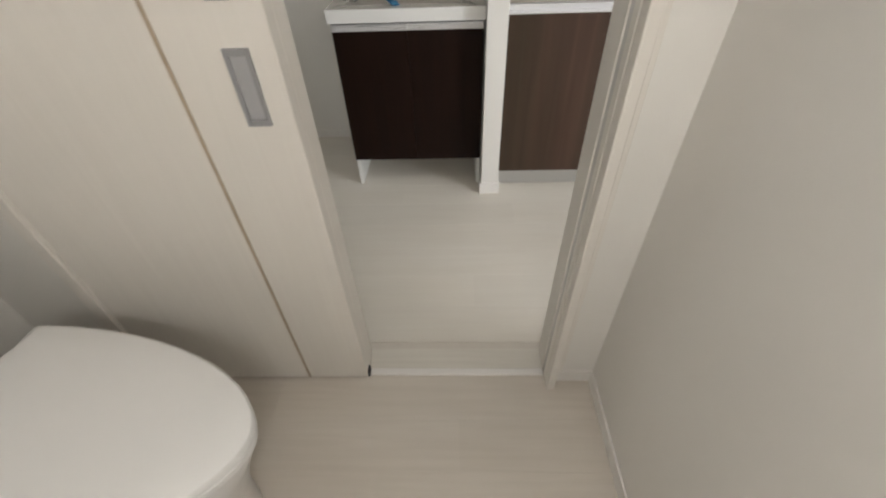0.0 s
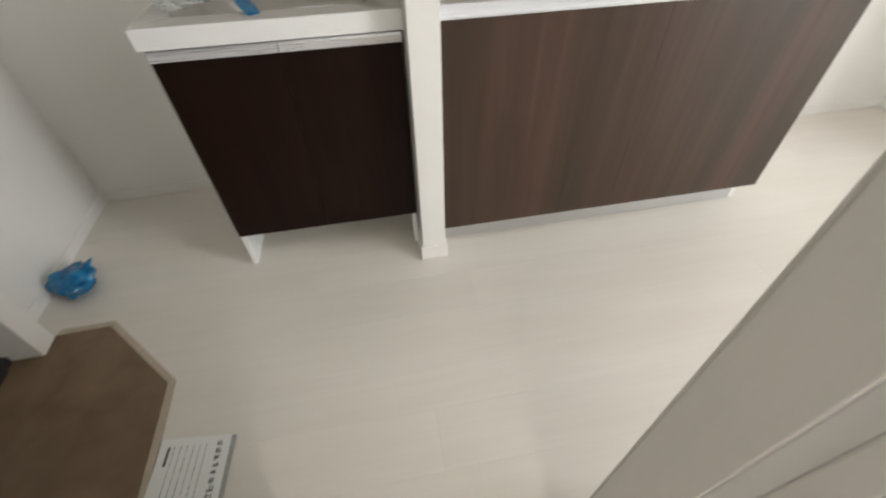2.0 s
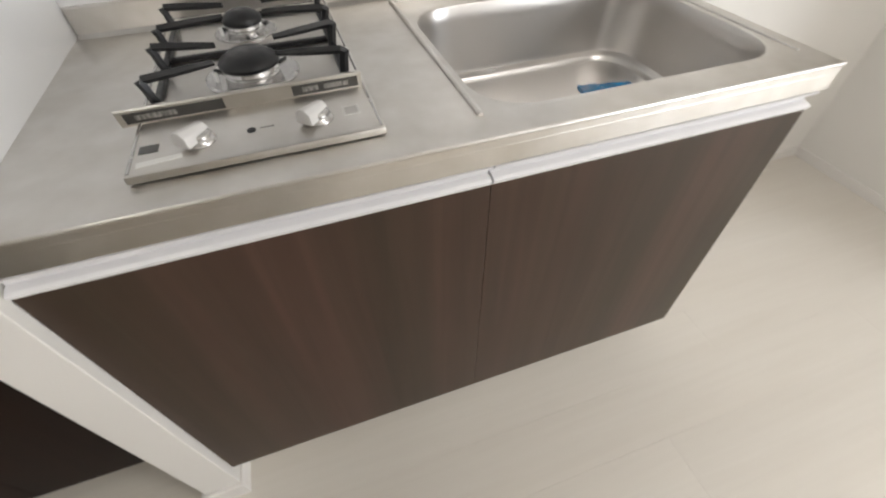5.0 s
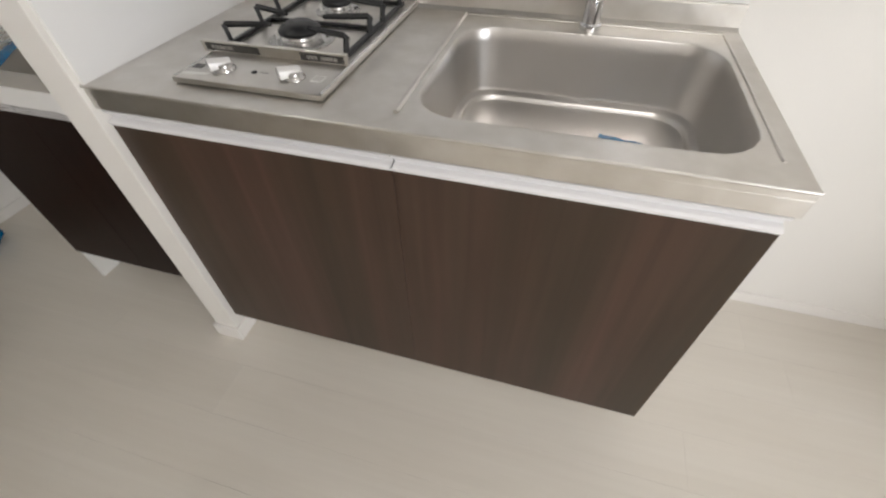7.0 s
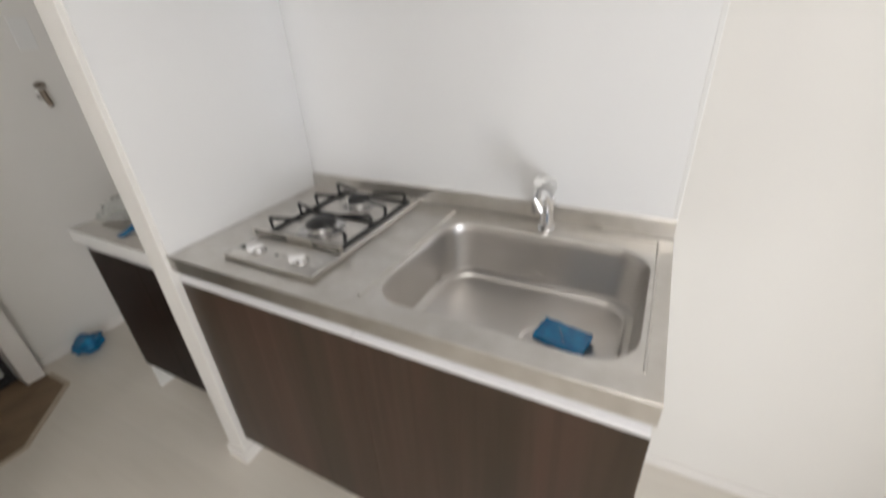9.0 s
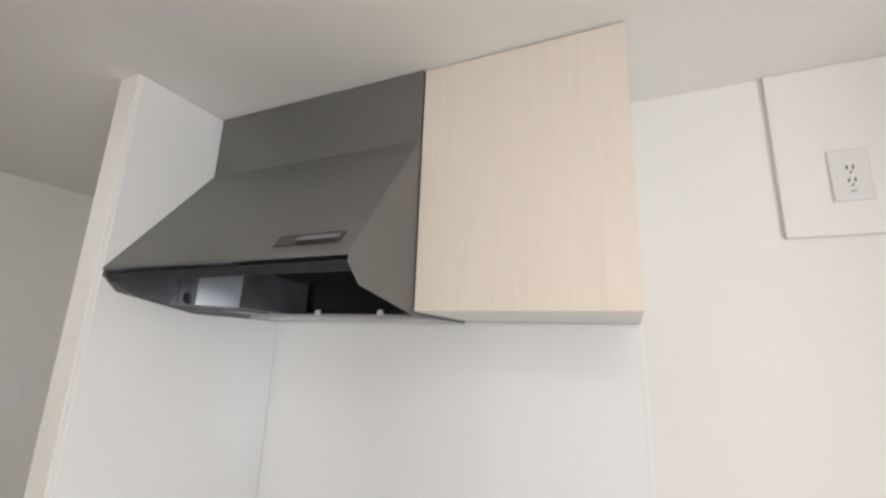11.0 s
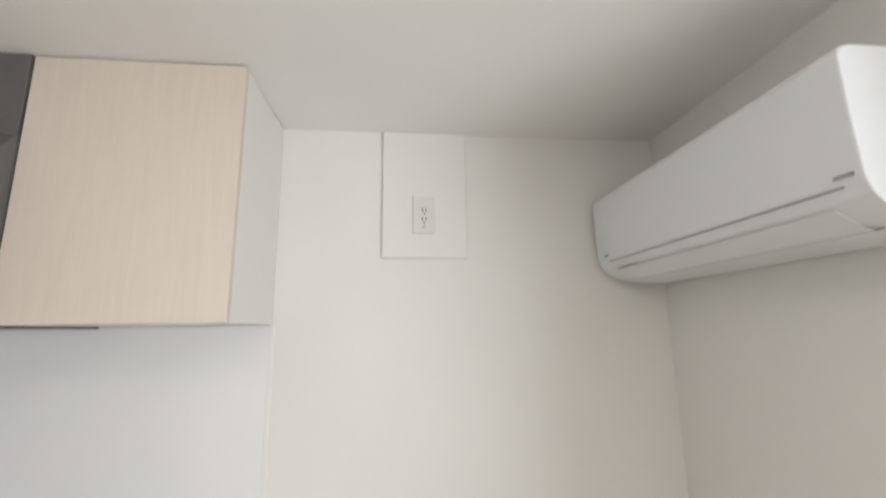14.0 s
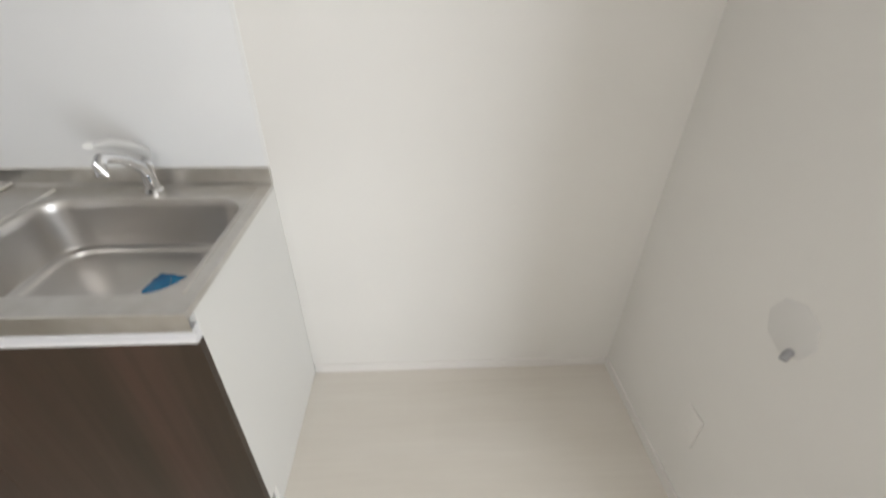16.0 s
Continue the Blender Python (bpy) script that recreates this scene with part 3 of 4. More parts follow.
part("strainer", turned([(0.038, 0), (0.036, 0.004), (0.012, 0.006), (0.010, 0.012), (0.004, 0.013)], (0.955, 0.25, H - BED + 0.001)), BOWL, dr, "steel drain cover", True)

# tap
tap = thing("kitchen_tap", (0.888, 0.512, H), "chrome single lever kitchen tap with white grip", "tap")
part("base", turned([(0.024, -0.003), (0.024, 0.006), (0.019, 0.010), (0.0185, 0.065), (0.021, 0.070), (0.021, 0.085), (0.018, 0.092), (0.008, 0.096)], (0.888, 0.512, H)), CHROME, tap, "", True)
def swung(points):
    """Points given ahead of the tap's axis and above the worktop, with the spout swung six degrees."""
    return [(0.888 + 0.11 * d, 0.512 - 1.03 * d, H + h) for d, h in points]


part("spout", tube(swung([(0, 0.055), (0.03, 0.092), (0.08, 0.128), (0.130, 0.153), (0.160, 0.161), (0.173, 0.154), (0.178, 0.128)]), [0.016, 0.0150, 0.0140, 0.0135, 0.014, 0.0145, 0.014], 16), CHROME, tap, "", True)
part("lever", tube(swung([(-0.03, 0.092), (-0.015, 0.116), (0.035, 0.148), (0.105, 0.180), (0.182, 0.200)]), [0.012, 0.021, 0.021, 0.017, 0.012], 14, 0.6), WHITE, tap, "white plastic lever", True)

# blue sponge packet in the sink
pack = thing("sponge_packet", (0.99, 0.25, H - BED + 0.004), "blue plastic wrapped sponge packet lying in the sink", "packet")
_c = box(-0.061, 0.061, -0.039, 0.039, -0.007, 0.007, 0.004)
bmesh.ops.subdivide_edges(_c, edges=[e for e in _c.edges if e.calc_length() > 0.03], cuts=9, use_grid_fill=True)
for v in _c.verts:
    q = v.co * 38
    v.co += Vector((0.0022 * noise.noise(q + Vector((3, 0, 0))), 0.0022 * noise.noise(q + Vector((0, 5, 0))), 0.0045 * noise.noise(q * 0.8) + 0.003 * abs(noise.noise(q * 1.9)) + (0.006 * (v.co.x / 0.06) ** 2 if v.co.x < 0 else 0)))
bmesh.ops.transform(_c, matrix=pose(1.003, 0.268, H - BED + 0.015, 3, -2, -11), verts=_c.verts)
part("wrapper", _c, BLUE, pack, "", True)
part("seal", tube([(0.985, 0.305, H - BED + 0.025), (0.997, 0.272, H - BED + 0.0275), (1.010, 0.240, H - BED + 0.025)], 0.0025, 6), FILM, pack, "clear plastic seal")
part("card", prism([(0.945, 0.229), (1.060, 0.206), (1.066, 0.232), (0.951, 0.255)], "z", H - BED + 0.0005, H - BED + 0.0025), PAPER, pack)

# gas hob
hob = thing("gas_hob", (0.31, 0.31, H), "stainless two burner built-in gas hob with black grates", "gas hob")
part("tray", join(box(0.159, 0.466, 0.043, 0.566, H - 0.002, H + 0.010, 0.004), box(0.172, 0.455, 0.175, 0.556, H + 0.0095, H + 0.0105)), STEEL, hob, "", True)
part("tray_rim", join(*[tube(p, 0.0022, 8) for p in ([(0.164, 0.048, H + 0.0095), (0.164, 0.562, H + 0.0095)], [(0.461, 0.048, H + 0.0095), (0.461, 0.562, H + 0.0095)], [(0.164, 0.562, H + 0.0095), (0.461, 0.562, H + 0.0095)])]), KNOBRING, hob, "", True)
pl = part("control_plate", prism([(0.164, H + 0.008), (0.161, H + 0.030), (0.163, H + 0.032), (0.170, H + 0.031), (0.170, H + 0.008)], "x", 0.142, 0.460), STEEL, hob, "upright steel front plate")
for x0, x1 in ((0.150, 0.272), (0.362, 0.454)):
    part("label", prism([(0.1632, H + 0.012), (0.1612, H + 0.027), (0.1622, H + 0.027), (0.1642, H + 0.012)], "x", x0, x1), LABEL, pl, "dark glossy printed label")
for x, w in ((0.163, 0.05), (0.376, 0.022), (0.405, 0.035)):
    part("label_print", prism([(0.1622, H + 0.016), (0.1611, H + 0.023), (0.1621, H + 0.023), (0.1632, H + 0.016)], "x", x, x + w), LABELPRINT, pl)
for x, turn in ((0.240, -38), (0.386, -42)):
    kn = part("knob", turned([(0.0205, 0.009), (0.0205, 0.012), (0.0195, 0.014), (0.0165, 0.017), (0.016, 0.021), (0.014, 0.023)], (x, 0.094, H), n=28), KNOBRING, hob, "silver-grey plastic knob", True)
    gb = prism([(-0.0125, 0.016), (0.0125, 0.016), (0.0105, 0.030), (0.004, 0.036), (-0.004, 0.036), (-0.0105, 0.030)], "y", -0.027, 0.013, 0.0015)
    for v in gb.verts:
        if v.co.y > 0:
            v.co.x *= 0.8
            v.co.z = 0.016 + (v.co.z - 0.016) * 0.7
    bmesh.ops.transform(gb, matrix=pose(x, 0.094, H, 0, 0, turn), verts=gb.verts)
    part("grip", gb, KNOB, kn, "", True)
part("warning_sticker", box(0.171, 0.193, 0.086, 0.104, H + 0.010, H + 0.0106), LABEL, hob)
part("warning_sticker", prism([(0.172, 0.058), (0.222, 0.064), (0.221, 0.073), (0.171, 0.068)], "z", H + 0.010, H + 0.0106), PAPER, hob)
part("warning_sticker", box(0.420, 0.442, 0.088, 0.112, H + 0.010, H + 0.0106), PAPER, hob)
part("sticker_print", box(0.4225, 0.4395, 0.0905, 0.1095, H + 0.0106, H + 0.0109), STEEL, hob)
part("indicator", turned([(0.0055, 0.009), (0.0055, 0.0115), (0.004, 0.012)], (0.302, 0.095, H), n=14), RUBBER, hob)
part("marking", box(0.312, 0.330, 0.096, 0.099, H + 0.0098, H + 0.0104), LABELPRINT, hob)
for bx, by, r in ((0.311, 0.258, 0.044), (0.305, 0.442, 0.034)):
    bu = part("burner", join(turned([(r * 1.56, 0.0095), (r * 1.56, 0.013), (r * 1.5, 0.0145), (r * 1.1, 0.012), (r * 0.95, 0.012)], (bx, by, H)),
                             turned([(r * 0.92, 0.010), (r * 0.94, 0.017), (r * 0.89, 0.019), (r * 0.93, 0.021), (r * 0.86, 0.027)], (bx, by, H))), KNOBRING, hob, "chrome burner ring", True)
    part("burner_cap", turned([(r * 0.90, 0.026), (r * 0.99, 0.029), (r * 1.0, 0.033), (r * 0.92, 0.038), (r * 0.6, 0.046), (r * 0.28, 0.049), (r * 0.12, 0.049)], (bx, by, H)), BLACK, bu, "black enamel burner cap", True)
    part("ignition_pin", tube([(bx - r * 1.15, by - 0.01, H + 0.01), (bx - r * 1.15, by - 0.01, H + 0.026)], 0.003, 8), WHITE, bu)
    for k in range(3):
        a = 0.6 + k * 2.09
        part("ring_slot", tube([(bx + r * 1.12 * math.cos(a), by + r * 1.12 * math.sin(a), H + 0.0135), (bx + r * 1.42 * math.cos(a), by + r * 1.42 * math.sin(a), H + 0.0148)], 0.0022, 6), RUBBER, bu)
# one grate over both burners: a flat frame with eight bent fingers
zt, zb = H + 0.050, H + 0.015
g = part("grate", join(*[box(x - 0.0045, x + 0.0045, 0.186, 0.520, zb - 0.005, zb + 0.004, 0.0012) for x in (0.184, 0.441)],
                       *[box(0.1885, 0.4365, y - 0.0045, y + 0.0045, zb - 0.004, zb + 0.0037, 0.0012) for y in (0.1905, 0.346, 0.5155)]), BLACK, hob, "black enamel pan grate")
for x, s in ((0.184, 1), (0.441, -1)):
    for y, by, r in ((0.199, 0.258, 0.044), (0.312, 0.258, 0.044), (0.386, 0.442, 0.034), (0.494, 0.442, 0.034)):
        tip = Vector((0.311 - s * r * 0.95, by + (y - by) * 0.55, zt - 0.001))
        top_ = Vector((x - s * 0.006, y, zt))
        part("finger", tube([(x, y, zb), (x - s * 0.004, y, zt - 0.010), top_ + Vector((0, 0, -0.003)), top_ + (tip - top_) * 0.04, top_ + (tip - top_) * 0.6, tip], [0.0046, 0.0044, 0.0052, 0.0044, 0.0042, 0.0030], 4, 1.4), BLACK, g)

# range hood
HX0, HX1 = 0.006, 0.725
hood = thing("range_hood", (0.36, 0.4, 1.75), "silver-grey sloped range hood with dark open underside", "range hood")
part("top_cover", box(HX0, HX1, 0.236, 0.574, 2.172, TOP - 0.002, 0.001), HOOD, hood)
part("front_slope", prism([(0.236, 2.172), (-0.010, 1.840), (-0.010, 1.834), (0.004, 1.836), (0.250, 2.170)], "x", HX0, HX1), HOOD, hood, "sloped front sheet")
PROF = [(0.574, 2.17), (0.237, 2.17), (-0.004, 1.840), (-0.008, 1.822), (0.03, 1.786), (0.244, 1.749), (0.574, 1.749)]
part("side_sheet", prism(PROF, "x", HX1 - 0.002, HX1 + 0.001), HOOD, hood)
part("side_sheet", prism(PROF, "x", HX0 - 0.001, HX0 + 0.002), HOOD, hood)
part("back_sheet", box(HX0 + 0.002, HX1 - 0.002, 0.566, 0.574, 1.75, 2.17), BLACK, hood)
part("rear_rail", join(box(HX0 + 0.002, HX1 - 0.002, 0.44, 0.565, 1.750, 1.768, 0.003), box(0.16, HX1 - 0.05, 0.425, 0.44, 1.752, 1.764, 0.002)), PULL, hood, "grey metal rear rail")
part("front_rail", prism([(-0.002, 1.826), (0.012, 1.808), (0.018, 1.810), (0.008, 1.832)], "x", HX0 + 0.002, HX1 - 0.002), RUBBER, hood)
part("inner_side", prism([(0.45, 2.10), (0.22, 2.10), (0.012, 1.838), (0.012, 1.812), (0.05, 1.790), (0.246, 1.756), (0.45, 1.756)], "x", HX0 + 0.0024, HX0 + 0.0036), HOODIN, hood, "bluish grey inner side sheet")
part("inner_housing", prism([(0.010, 0.185), (0.085, 0.185), (0.150, 0.275), (0.150, 0.55), (0.010, 0.55)], "z", 1.768, 2.06, 0.002), HOODIN, hood, "grey inner lamp housing")
part("lamp_cover", box(0.03, 0.12, 0.30, 0.42, 1.762, 1.7678, 0.002), HOODIN, hood)
part("catch", tube([(0.050, 0.181, 1.800), (0.052, 0.177, 1.785), (0.058, 0.181, 1.774)], 0.006, 8), RUBBER, hood)
part("filter", prism([(0.06, 1.905), (0.52, 1.875), (0.52, 1.885), (0.06, 1.915)], "x", 0.153, HX1 - 0.004), BLACK, hood, "black mesh filter")
for k in range(16):
    yy = 0.06 + k * 0.027
    zz = 1.903 - (yy - 0.06) * 0.0652
    part("filter_slat", box(0.156, HX1 - 0.008, yy, yy + 0.006, zz - 0.004, zz + 0.002), BLACK, hood)
for x in (0.30, 0.52):
    part("filter_clip", box(x, x + 0.018, 0.417, 0.426, 1.762, 1.776, 0.002), ALU, hood)
sl = [Vector((-0.008 + 0.244 * k, 0, 1.842 + 0.33 * k)) for k in (0.055, 0.135)]
hn = part("control_recess", prism([(sl[0].x - 0.004, sl[0].z + 0.002), (sl[1].x - 0.004, sl[1].z + 0.002), (sl[1].x + 0.006, sl[1].z), (sl[0].x + 0.006, sl[0].z)], "x", 0.535, 0.692), LABEL, hood, "dark switch strip")
part("switch_bar", prism([(sl[0].x - 0.006, sl[0].z + 0.010), (sl[1].x - 0.008, sl[1].z - 0.004), (sl[1].x - 0.002, sl[1].z - 0.004), (sl[0].x - 0.001, sl[0].z + 0.010)], "x", 0.590, 0.685), GREYALU, hn)

# wall cabinet
wc = thing("wall_cabinet", (0.96, 0.41, 1.755), "pale birch wall cabinet with white sides beside the hood", "wall cabinet")
part("body", box(0.730, 1.194, 0.262, 0.579, 1.756, TOP - 0.002, 0.001), BOARD, wc)
part("door", box(0.729, 1.195, 0.241, 0.2605, 1.757, TOP - 0.004, 0.0012), BIRCH, wc, "pale birch laminate door")

# outlet board on the back wall
ob_ = thing("outlet_board", (1.645, 0.57, 1.95), "white square mounting board with socket near the ceiling", "outlet board")
part("board", box(1.510, 1.776, 0.566, 0.5795, 1.952, TOP - 0.001, 0.002), WALL, ob_)
op = part("socket_plate", box(1.604, 1.676, 0.560, 0.566, 2.028, 2.150, 0.003), GREYPLATE, ob_, "white double socket plate")
for z in (2.105, 2.075):
    for x in (1.6345, 1.6455):
        part("slot", box(x - 0.0014, x + 0.0014, 0.5592, 0.5602, z - 0.005, z + 0.005), RUBBER, op)
    part("earth_hole", turned([(0.0025, -0.0006), (0.0025, 0.0006)], (1.640, 0.560, z - 0.012), "y", 10), RUBBER, op)
part("slot", box(1.635, 1.645, 0.5592, 0.5602, 2.048, 2.050), RUBBER, op)

# air conditioner
AY0, AY1 = -0.235, 0.545
ac = thing("air_conditioner", (2.3, 0.15, 1.88), "white wall-mounted air conditioner high on the side wall", "air conditioner")
arc = [(EAST - 0.002, 1.872), (2.36, 1.868), (2.30, 1.870), (2.255, 1.879), (2.222, 1.894), (2.203, 1.912), (2.1925, 1.934), (2.188, 2.02), (2.188, 2.120), (2.194, 2.132), (2.21, 2.137), (EAST - 0.002, 2.137)]
part("body", prism(arc, "y", AY0, AY1, 0.004), ACWHITE, ac, "", False)
part("front_seam", box(2.1915, 2.1975, AY0 + 0.03, AY1 - 0.07, 1.9274, 1.9288), ACSEAM, ac, "thin dark seam under the front cover")
part("flap", prism([(2.2085, 1.9035), (2.2545, 1.8765), (2.268, 1.8740), (2.268, 1.8725), (2.253, 1.8745), (2.2065, 1.9015)], "y", AY0 + 0.06, AY1 - 0.10), ACWHITE, ac)
part("flap_seam", box(2.2050, 2.2120, 0.35, AY1 - 0.09, 1.9038, 1.9049), ACSEAM, ac)
part("flap_seam", box(2.2685, 2.2725, AY0 + 0.05, AY1 - 0.10, 1.8728, 1.8765), ACSEAM, ac)
part("badge", box(2.1895, 2.1935, AY0 + 0.012, AY0 + 0.040, 1.9400, 1.9455), GREYINK, ac)
part("indicator", box(2.1895, 2.1935, 0.478, 0.497, 1.9455, 1.9505), ACSEAM, ac)

# fittings on the east wall
gas = thing("gas_valve", (EAST, -0.02, 0.72), "cream wall plate with a small grey metal gas tap", "gas valve")
part("plate", turned([(0.066, -0.0005), (0.065, -0.0015), (0.060, -0.0025), (0.02, -0.003)], (EAST, -0.008, 0.775), "x", 8), GREYPLATE, gas, "", True)
part("nozzle", tube([(EAST - 0.003, -0.034, 0.733), (EAST - 0.012, -0.037, 0.729), (EAST - 0.024, -0.044, 0.721)], [0.009, 0.009, 0.008], 12), GREYALU, gas, "small grey metal nozzle", True)
soc = thing("wall_socket", (EAST, 0.085, 0.29), "white double wall socket above the floor", "wall socket")
sp = part("plate", box(EAST - 0.007, EAST - 0.0005, 0.050, 0.120, 0.232, 0.352, 0.003), WALL, soc)
for z in (0.31, 0.275):
    for y in (0.0795, 0.0905):
        part("slot", box(EAST - 0.0078, EAST - 0.0068, y - 0.001, y + 0.001, z - 0.004, z + 0.004), GREYPLATE, sp)

# ---- wash corner ----
ws = thing("washstand", (-0.39, 0.3, 0), "dark two-door washstand on white side panels", "washstand")
WSIDE = [(0.0885, 0.742), (0.0885, 0.139), (0.072, 0.139), (0.072, 0.0), (0.56, 0.0), (0.56, 0.742)]
part("side_panel", prism(WSIDE, "x", -0.684, -0.669), BOARD, ws, "white melamine side panel")
part("side_panel", prism(WSIDE, "x", -0.103, -0.088), BOARD, ws, "white melamine side panel")
part("bottom_board", box(-0.668, -0.104, 0.088, 0.56, 0.142, 0.156), BOARD, ws)
part("back_board", box(-0.668, -0.104, 0.55, 0.56, 0.156, 0.742), BOARD, ws)
part("front_rail", box(-0.668, -0.104, 0.088, 0.10, 0.70, 0.742), BOARD, ws)
for x0, x1 in ((-0.686, -0.3895), (-0.3889, -0.088)):
    d = part("door", box(x0, x1, 0.066, 0.087, 0.140, 0.711, 0.0006), EBONY, ws)
    part("handle_rail", prism([(0.086, 0.7115), (0.062, 0.7115), (0.0600, 0.7135), (0.0605, 0.7300), (0.0635, 0.7365), (0.086, 0.737)], "x", x0 + 0.001, x1 - 0.001), SATIN, d, "silver anodised grip rail")
wt = thing("washbasin", (-0.39, 0.3, 0.745), "off-white resin washbasin top with a shallow rounded bowl", "washbasin")
part("top", basin((-0.692, -0.0845, 0.044, 0.572), 0.793, [
    (0.244, 0.181, 0.030, 0.793), (0.242, 0.179, 0.029, 0.7915), (0.240, 0.177, 0.029, 0.787), (0.232, 0.168, 0.045, 0.755), (0.216, 0.152, 0.085, 0.712), (0.200, 0.138, 0.10, 0.694), (0.17, 0.11, 0.08, 0.684), (0.05, 0.04, 0.03, 0.679)], -0.388, 0.288, 0.047), BASIN, wt, "", True)
part("front_apron", box(-0.692, -0.0845, 0.0405, 0.0437, 0.7465, 0.7932, 0.001), WHITE, wt, "white front apron")
part("upstand", box(-0.692, -0.0845, 0.5725, 0.5795, 0.746, 0.86, 0.002), BASIN, wt)
part("drain", turned([(0.022, 0.001), (0.022, 0.004), (0.015, 0.005)], (-0.388, 0.288, 0.678)), CHROME, wt, "", True)
tp = thing("basin_tap", (-0.19, 0.50, 0.793), "small chrome basin tap", "tap")
part("base", turned([(0.016, -0.001), (0.016, 0.004), (0.012, 0.008), (0.011, 0.036), (0.008, 0.043)], (-0.195, 0.50, 0.793)), CHROME, tp, "", True)
part("spout", tube([(-0.195, 0.50, 0.815), (-0.202, 0.485, 0.822), (-0.206, 0.468, 0.818), (-0.207, 0.460, 0.808)], [0.009, 0.0085, 0.008, 0.008], 12), CHROME, tp, "", True)
part("lever", tube([(-0.196, 0.505, 0.835), (-0.204, 0.512, 0.862), (-0.213, 0.518, 0.888), (-0.216, 0.519, 0.897)], [0.006, 0.007, 0.011, 0.009], 10, 0.6), BRONZE, tp, "dark lever", True)
bag = thing("plastic_bag", (-0.58, 0.19, 0.793), "crumpled clear plastic bag with a blue strap on the basin", "plastic bag")
part("film", crumpled((-0.600, 0.215, 0.830), (0.075, 0.10, 0.040), 1.0, rough=0.3), FILM, bag, "", True)
part("strap", tube([(-0.424, 0.078, 0.797), (-0.440, 0.115, 0.800), (-0.462, 0.165, 0.808), (-0.485, 0.215, 0.812), (-0.510, 0.265, 0.806), (-0.535, 0.315, 0.80)], [0.016, 0.018, 0.017, 0.020, 0.022, 0.02], 8, 0.16), BLUE, bag, "blue plastic strap", True)
blk = thing("black_cloth", (-0.40, 0.49, 0.793), "small dark crumpled bag behind the basin", "bag")
part("cloth", crumpled((-0.40, 0.50, 0.818), (0.05, 0.035, 0.024), 8.0, rough=0.5), RUBBER, blk, "", True)

# washing machine tap and plate on the west wall
wm = thing("washer_tap", (WEST, 0.40, 1.17), "small dark bronze washing machine tap on the wall", "tap")
part("flange", turned([(0.021, 0.0005), (0.021, 0.004), (0.014, 0.010), (0.012, 0.03)], (WEST, 0.395, 1.175), "x", 20), CHROME, wm, "chrome wall flange", True)
part("valve", join(tube([(WEST + 0.028, 0.395, 1.20), (WEST + 0.032, 0.396, 1.165), (WEST + 0.042, 0.40, 1.13)], [0.012, 0.012, 0.011], 12)), BRONZE, wm, "", True)
part("wing_grip", tube([(WEST + 0.03, 0.375, 1.215), (WEST + 0.03, 0.395, 1.22), (WEST + 0.03, 0.415, 1.215)], [0.008, 0.012, 0.008], 10), BRONZE, wm, "", True)
ws2 = thing("washer_socket", (WEST, 0.43, 1.41), "white wall socket above the washing machine tap", "wall socket")
part("plate", box(WEST + 0.0005, WEST + 0.007, 0.395, 0.465, 1.355, 1.475, 0.003), WHITE, ws2)

# blue bag on the floor, notice beside the entrance
bb = thing("blue_bag", (-1.26, 0.07, 0), "crumpled blue plastic bag on the floor by the wall", "plastic bag")
_c = crumpled((-1.262, 0.075, 0.042), (0.062, 0.062, 0.043), 2.2, rough=0.36)
_d = tube([(-1.235, 0.03, 0.05), (-1.215, 0.005, 0.06), (-1.20, -0.005, 0.075)], [0.03, 0.022, 0.008], 9, 0.5)
part("film", _c, BLUE, bb, "", True)
part("corner", tube([(-1.235, 0.10, 0.055), (-1.21, 0.112, 0.075), (-1.192, 0.118, 0.092)], [0.028, 0.018, 0.005], 9, 0.5), BLUE, bb, "", True)
part("corner", _d, BLUE, bb, "", True)

pp = thing("paper_notice", (-0.75, -0.64, 0.0), "printed white paper notice lying on the floor", "paper notice")


def on_paper(u, v):
    """u along the long edge towards the toilet, v across."""
    a, b, c = Vector((-0.836, -0.522)), Vector((-0.650, -0.541)), Vector((-0.668, -0.80))
    p = a + (b - a) * v + (c - b) * u
    return (p.x, p.y)


def patch(u0, u1, v0, v1, z0, z1):
    return prism([on_paper(u0, v0), on_paper(u1, v0), on_paper(u1, v1), on_paper(u0, v1)], "z", z0, z1)


part("sheet", patch(0, 1, 0, 1, 0.0062, 0.0070), PAPER, pp)
part("border_band", patch(0.01, 0.99, 0.93, 0.995, 0.0071, 0.0074), GREYINK, pp, "grey patterned border")
random.seed(4)
for k in range(13):
    u0 = 0.06 + k * 0.067
    strokes = []
    for _ in range(4):
        if random.random() < 0.5:
            vv = 0.755 + 0.07 * random.random()
            strokes.append(patch(u0, u0 + 0.03 + 0.022 * random.random(), vv, vv + 0.014, 0.0071, 0.0074 + 0.0001 * len(strokes)))
        else:
            uu = u0 + 0.038 * random.random()
            strokes.append(patch(uu, uu + 0.012, 0.755, 0.80 + 0.04 * random.random(), 0.0071, 0.0074 + 0.0001 * len(strokes)))
    part("headline_stroke", join(*strokes), INK, pp)
for r in range(6):
    v0 = 0.18 + r * 0.085
    u, end, words = 0.08, 0.45 + 0.4 * random.random(), []
    while u < end:
        w = 0.012 + 0.03 * random.random()
        words.append(patch(u, u + w, v0, v0 + 0.016, 0.0071, 0.0074))
        u += w + 0.010 + 0.010 * random.random()
    part("text_line", join(*words), GREYINK, pp)
part("text_line", patch(0.08, 0.26, 0.10, 0.135, 0.0071, 0.0074), INK, pp)

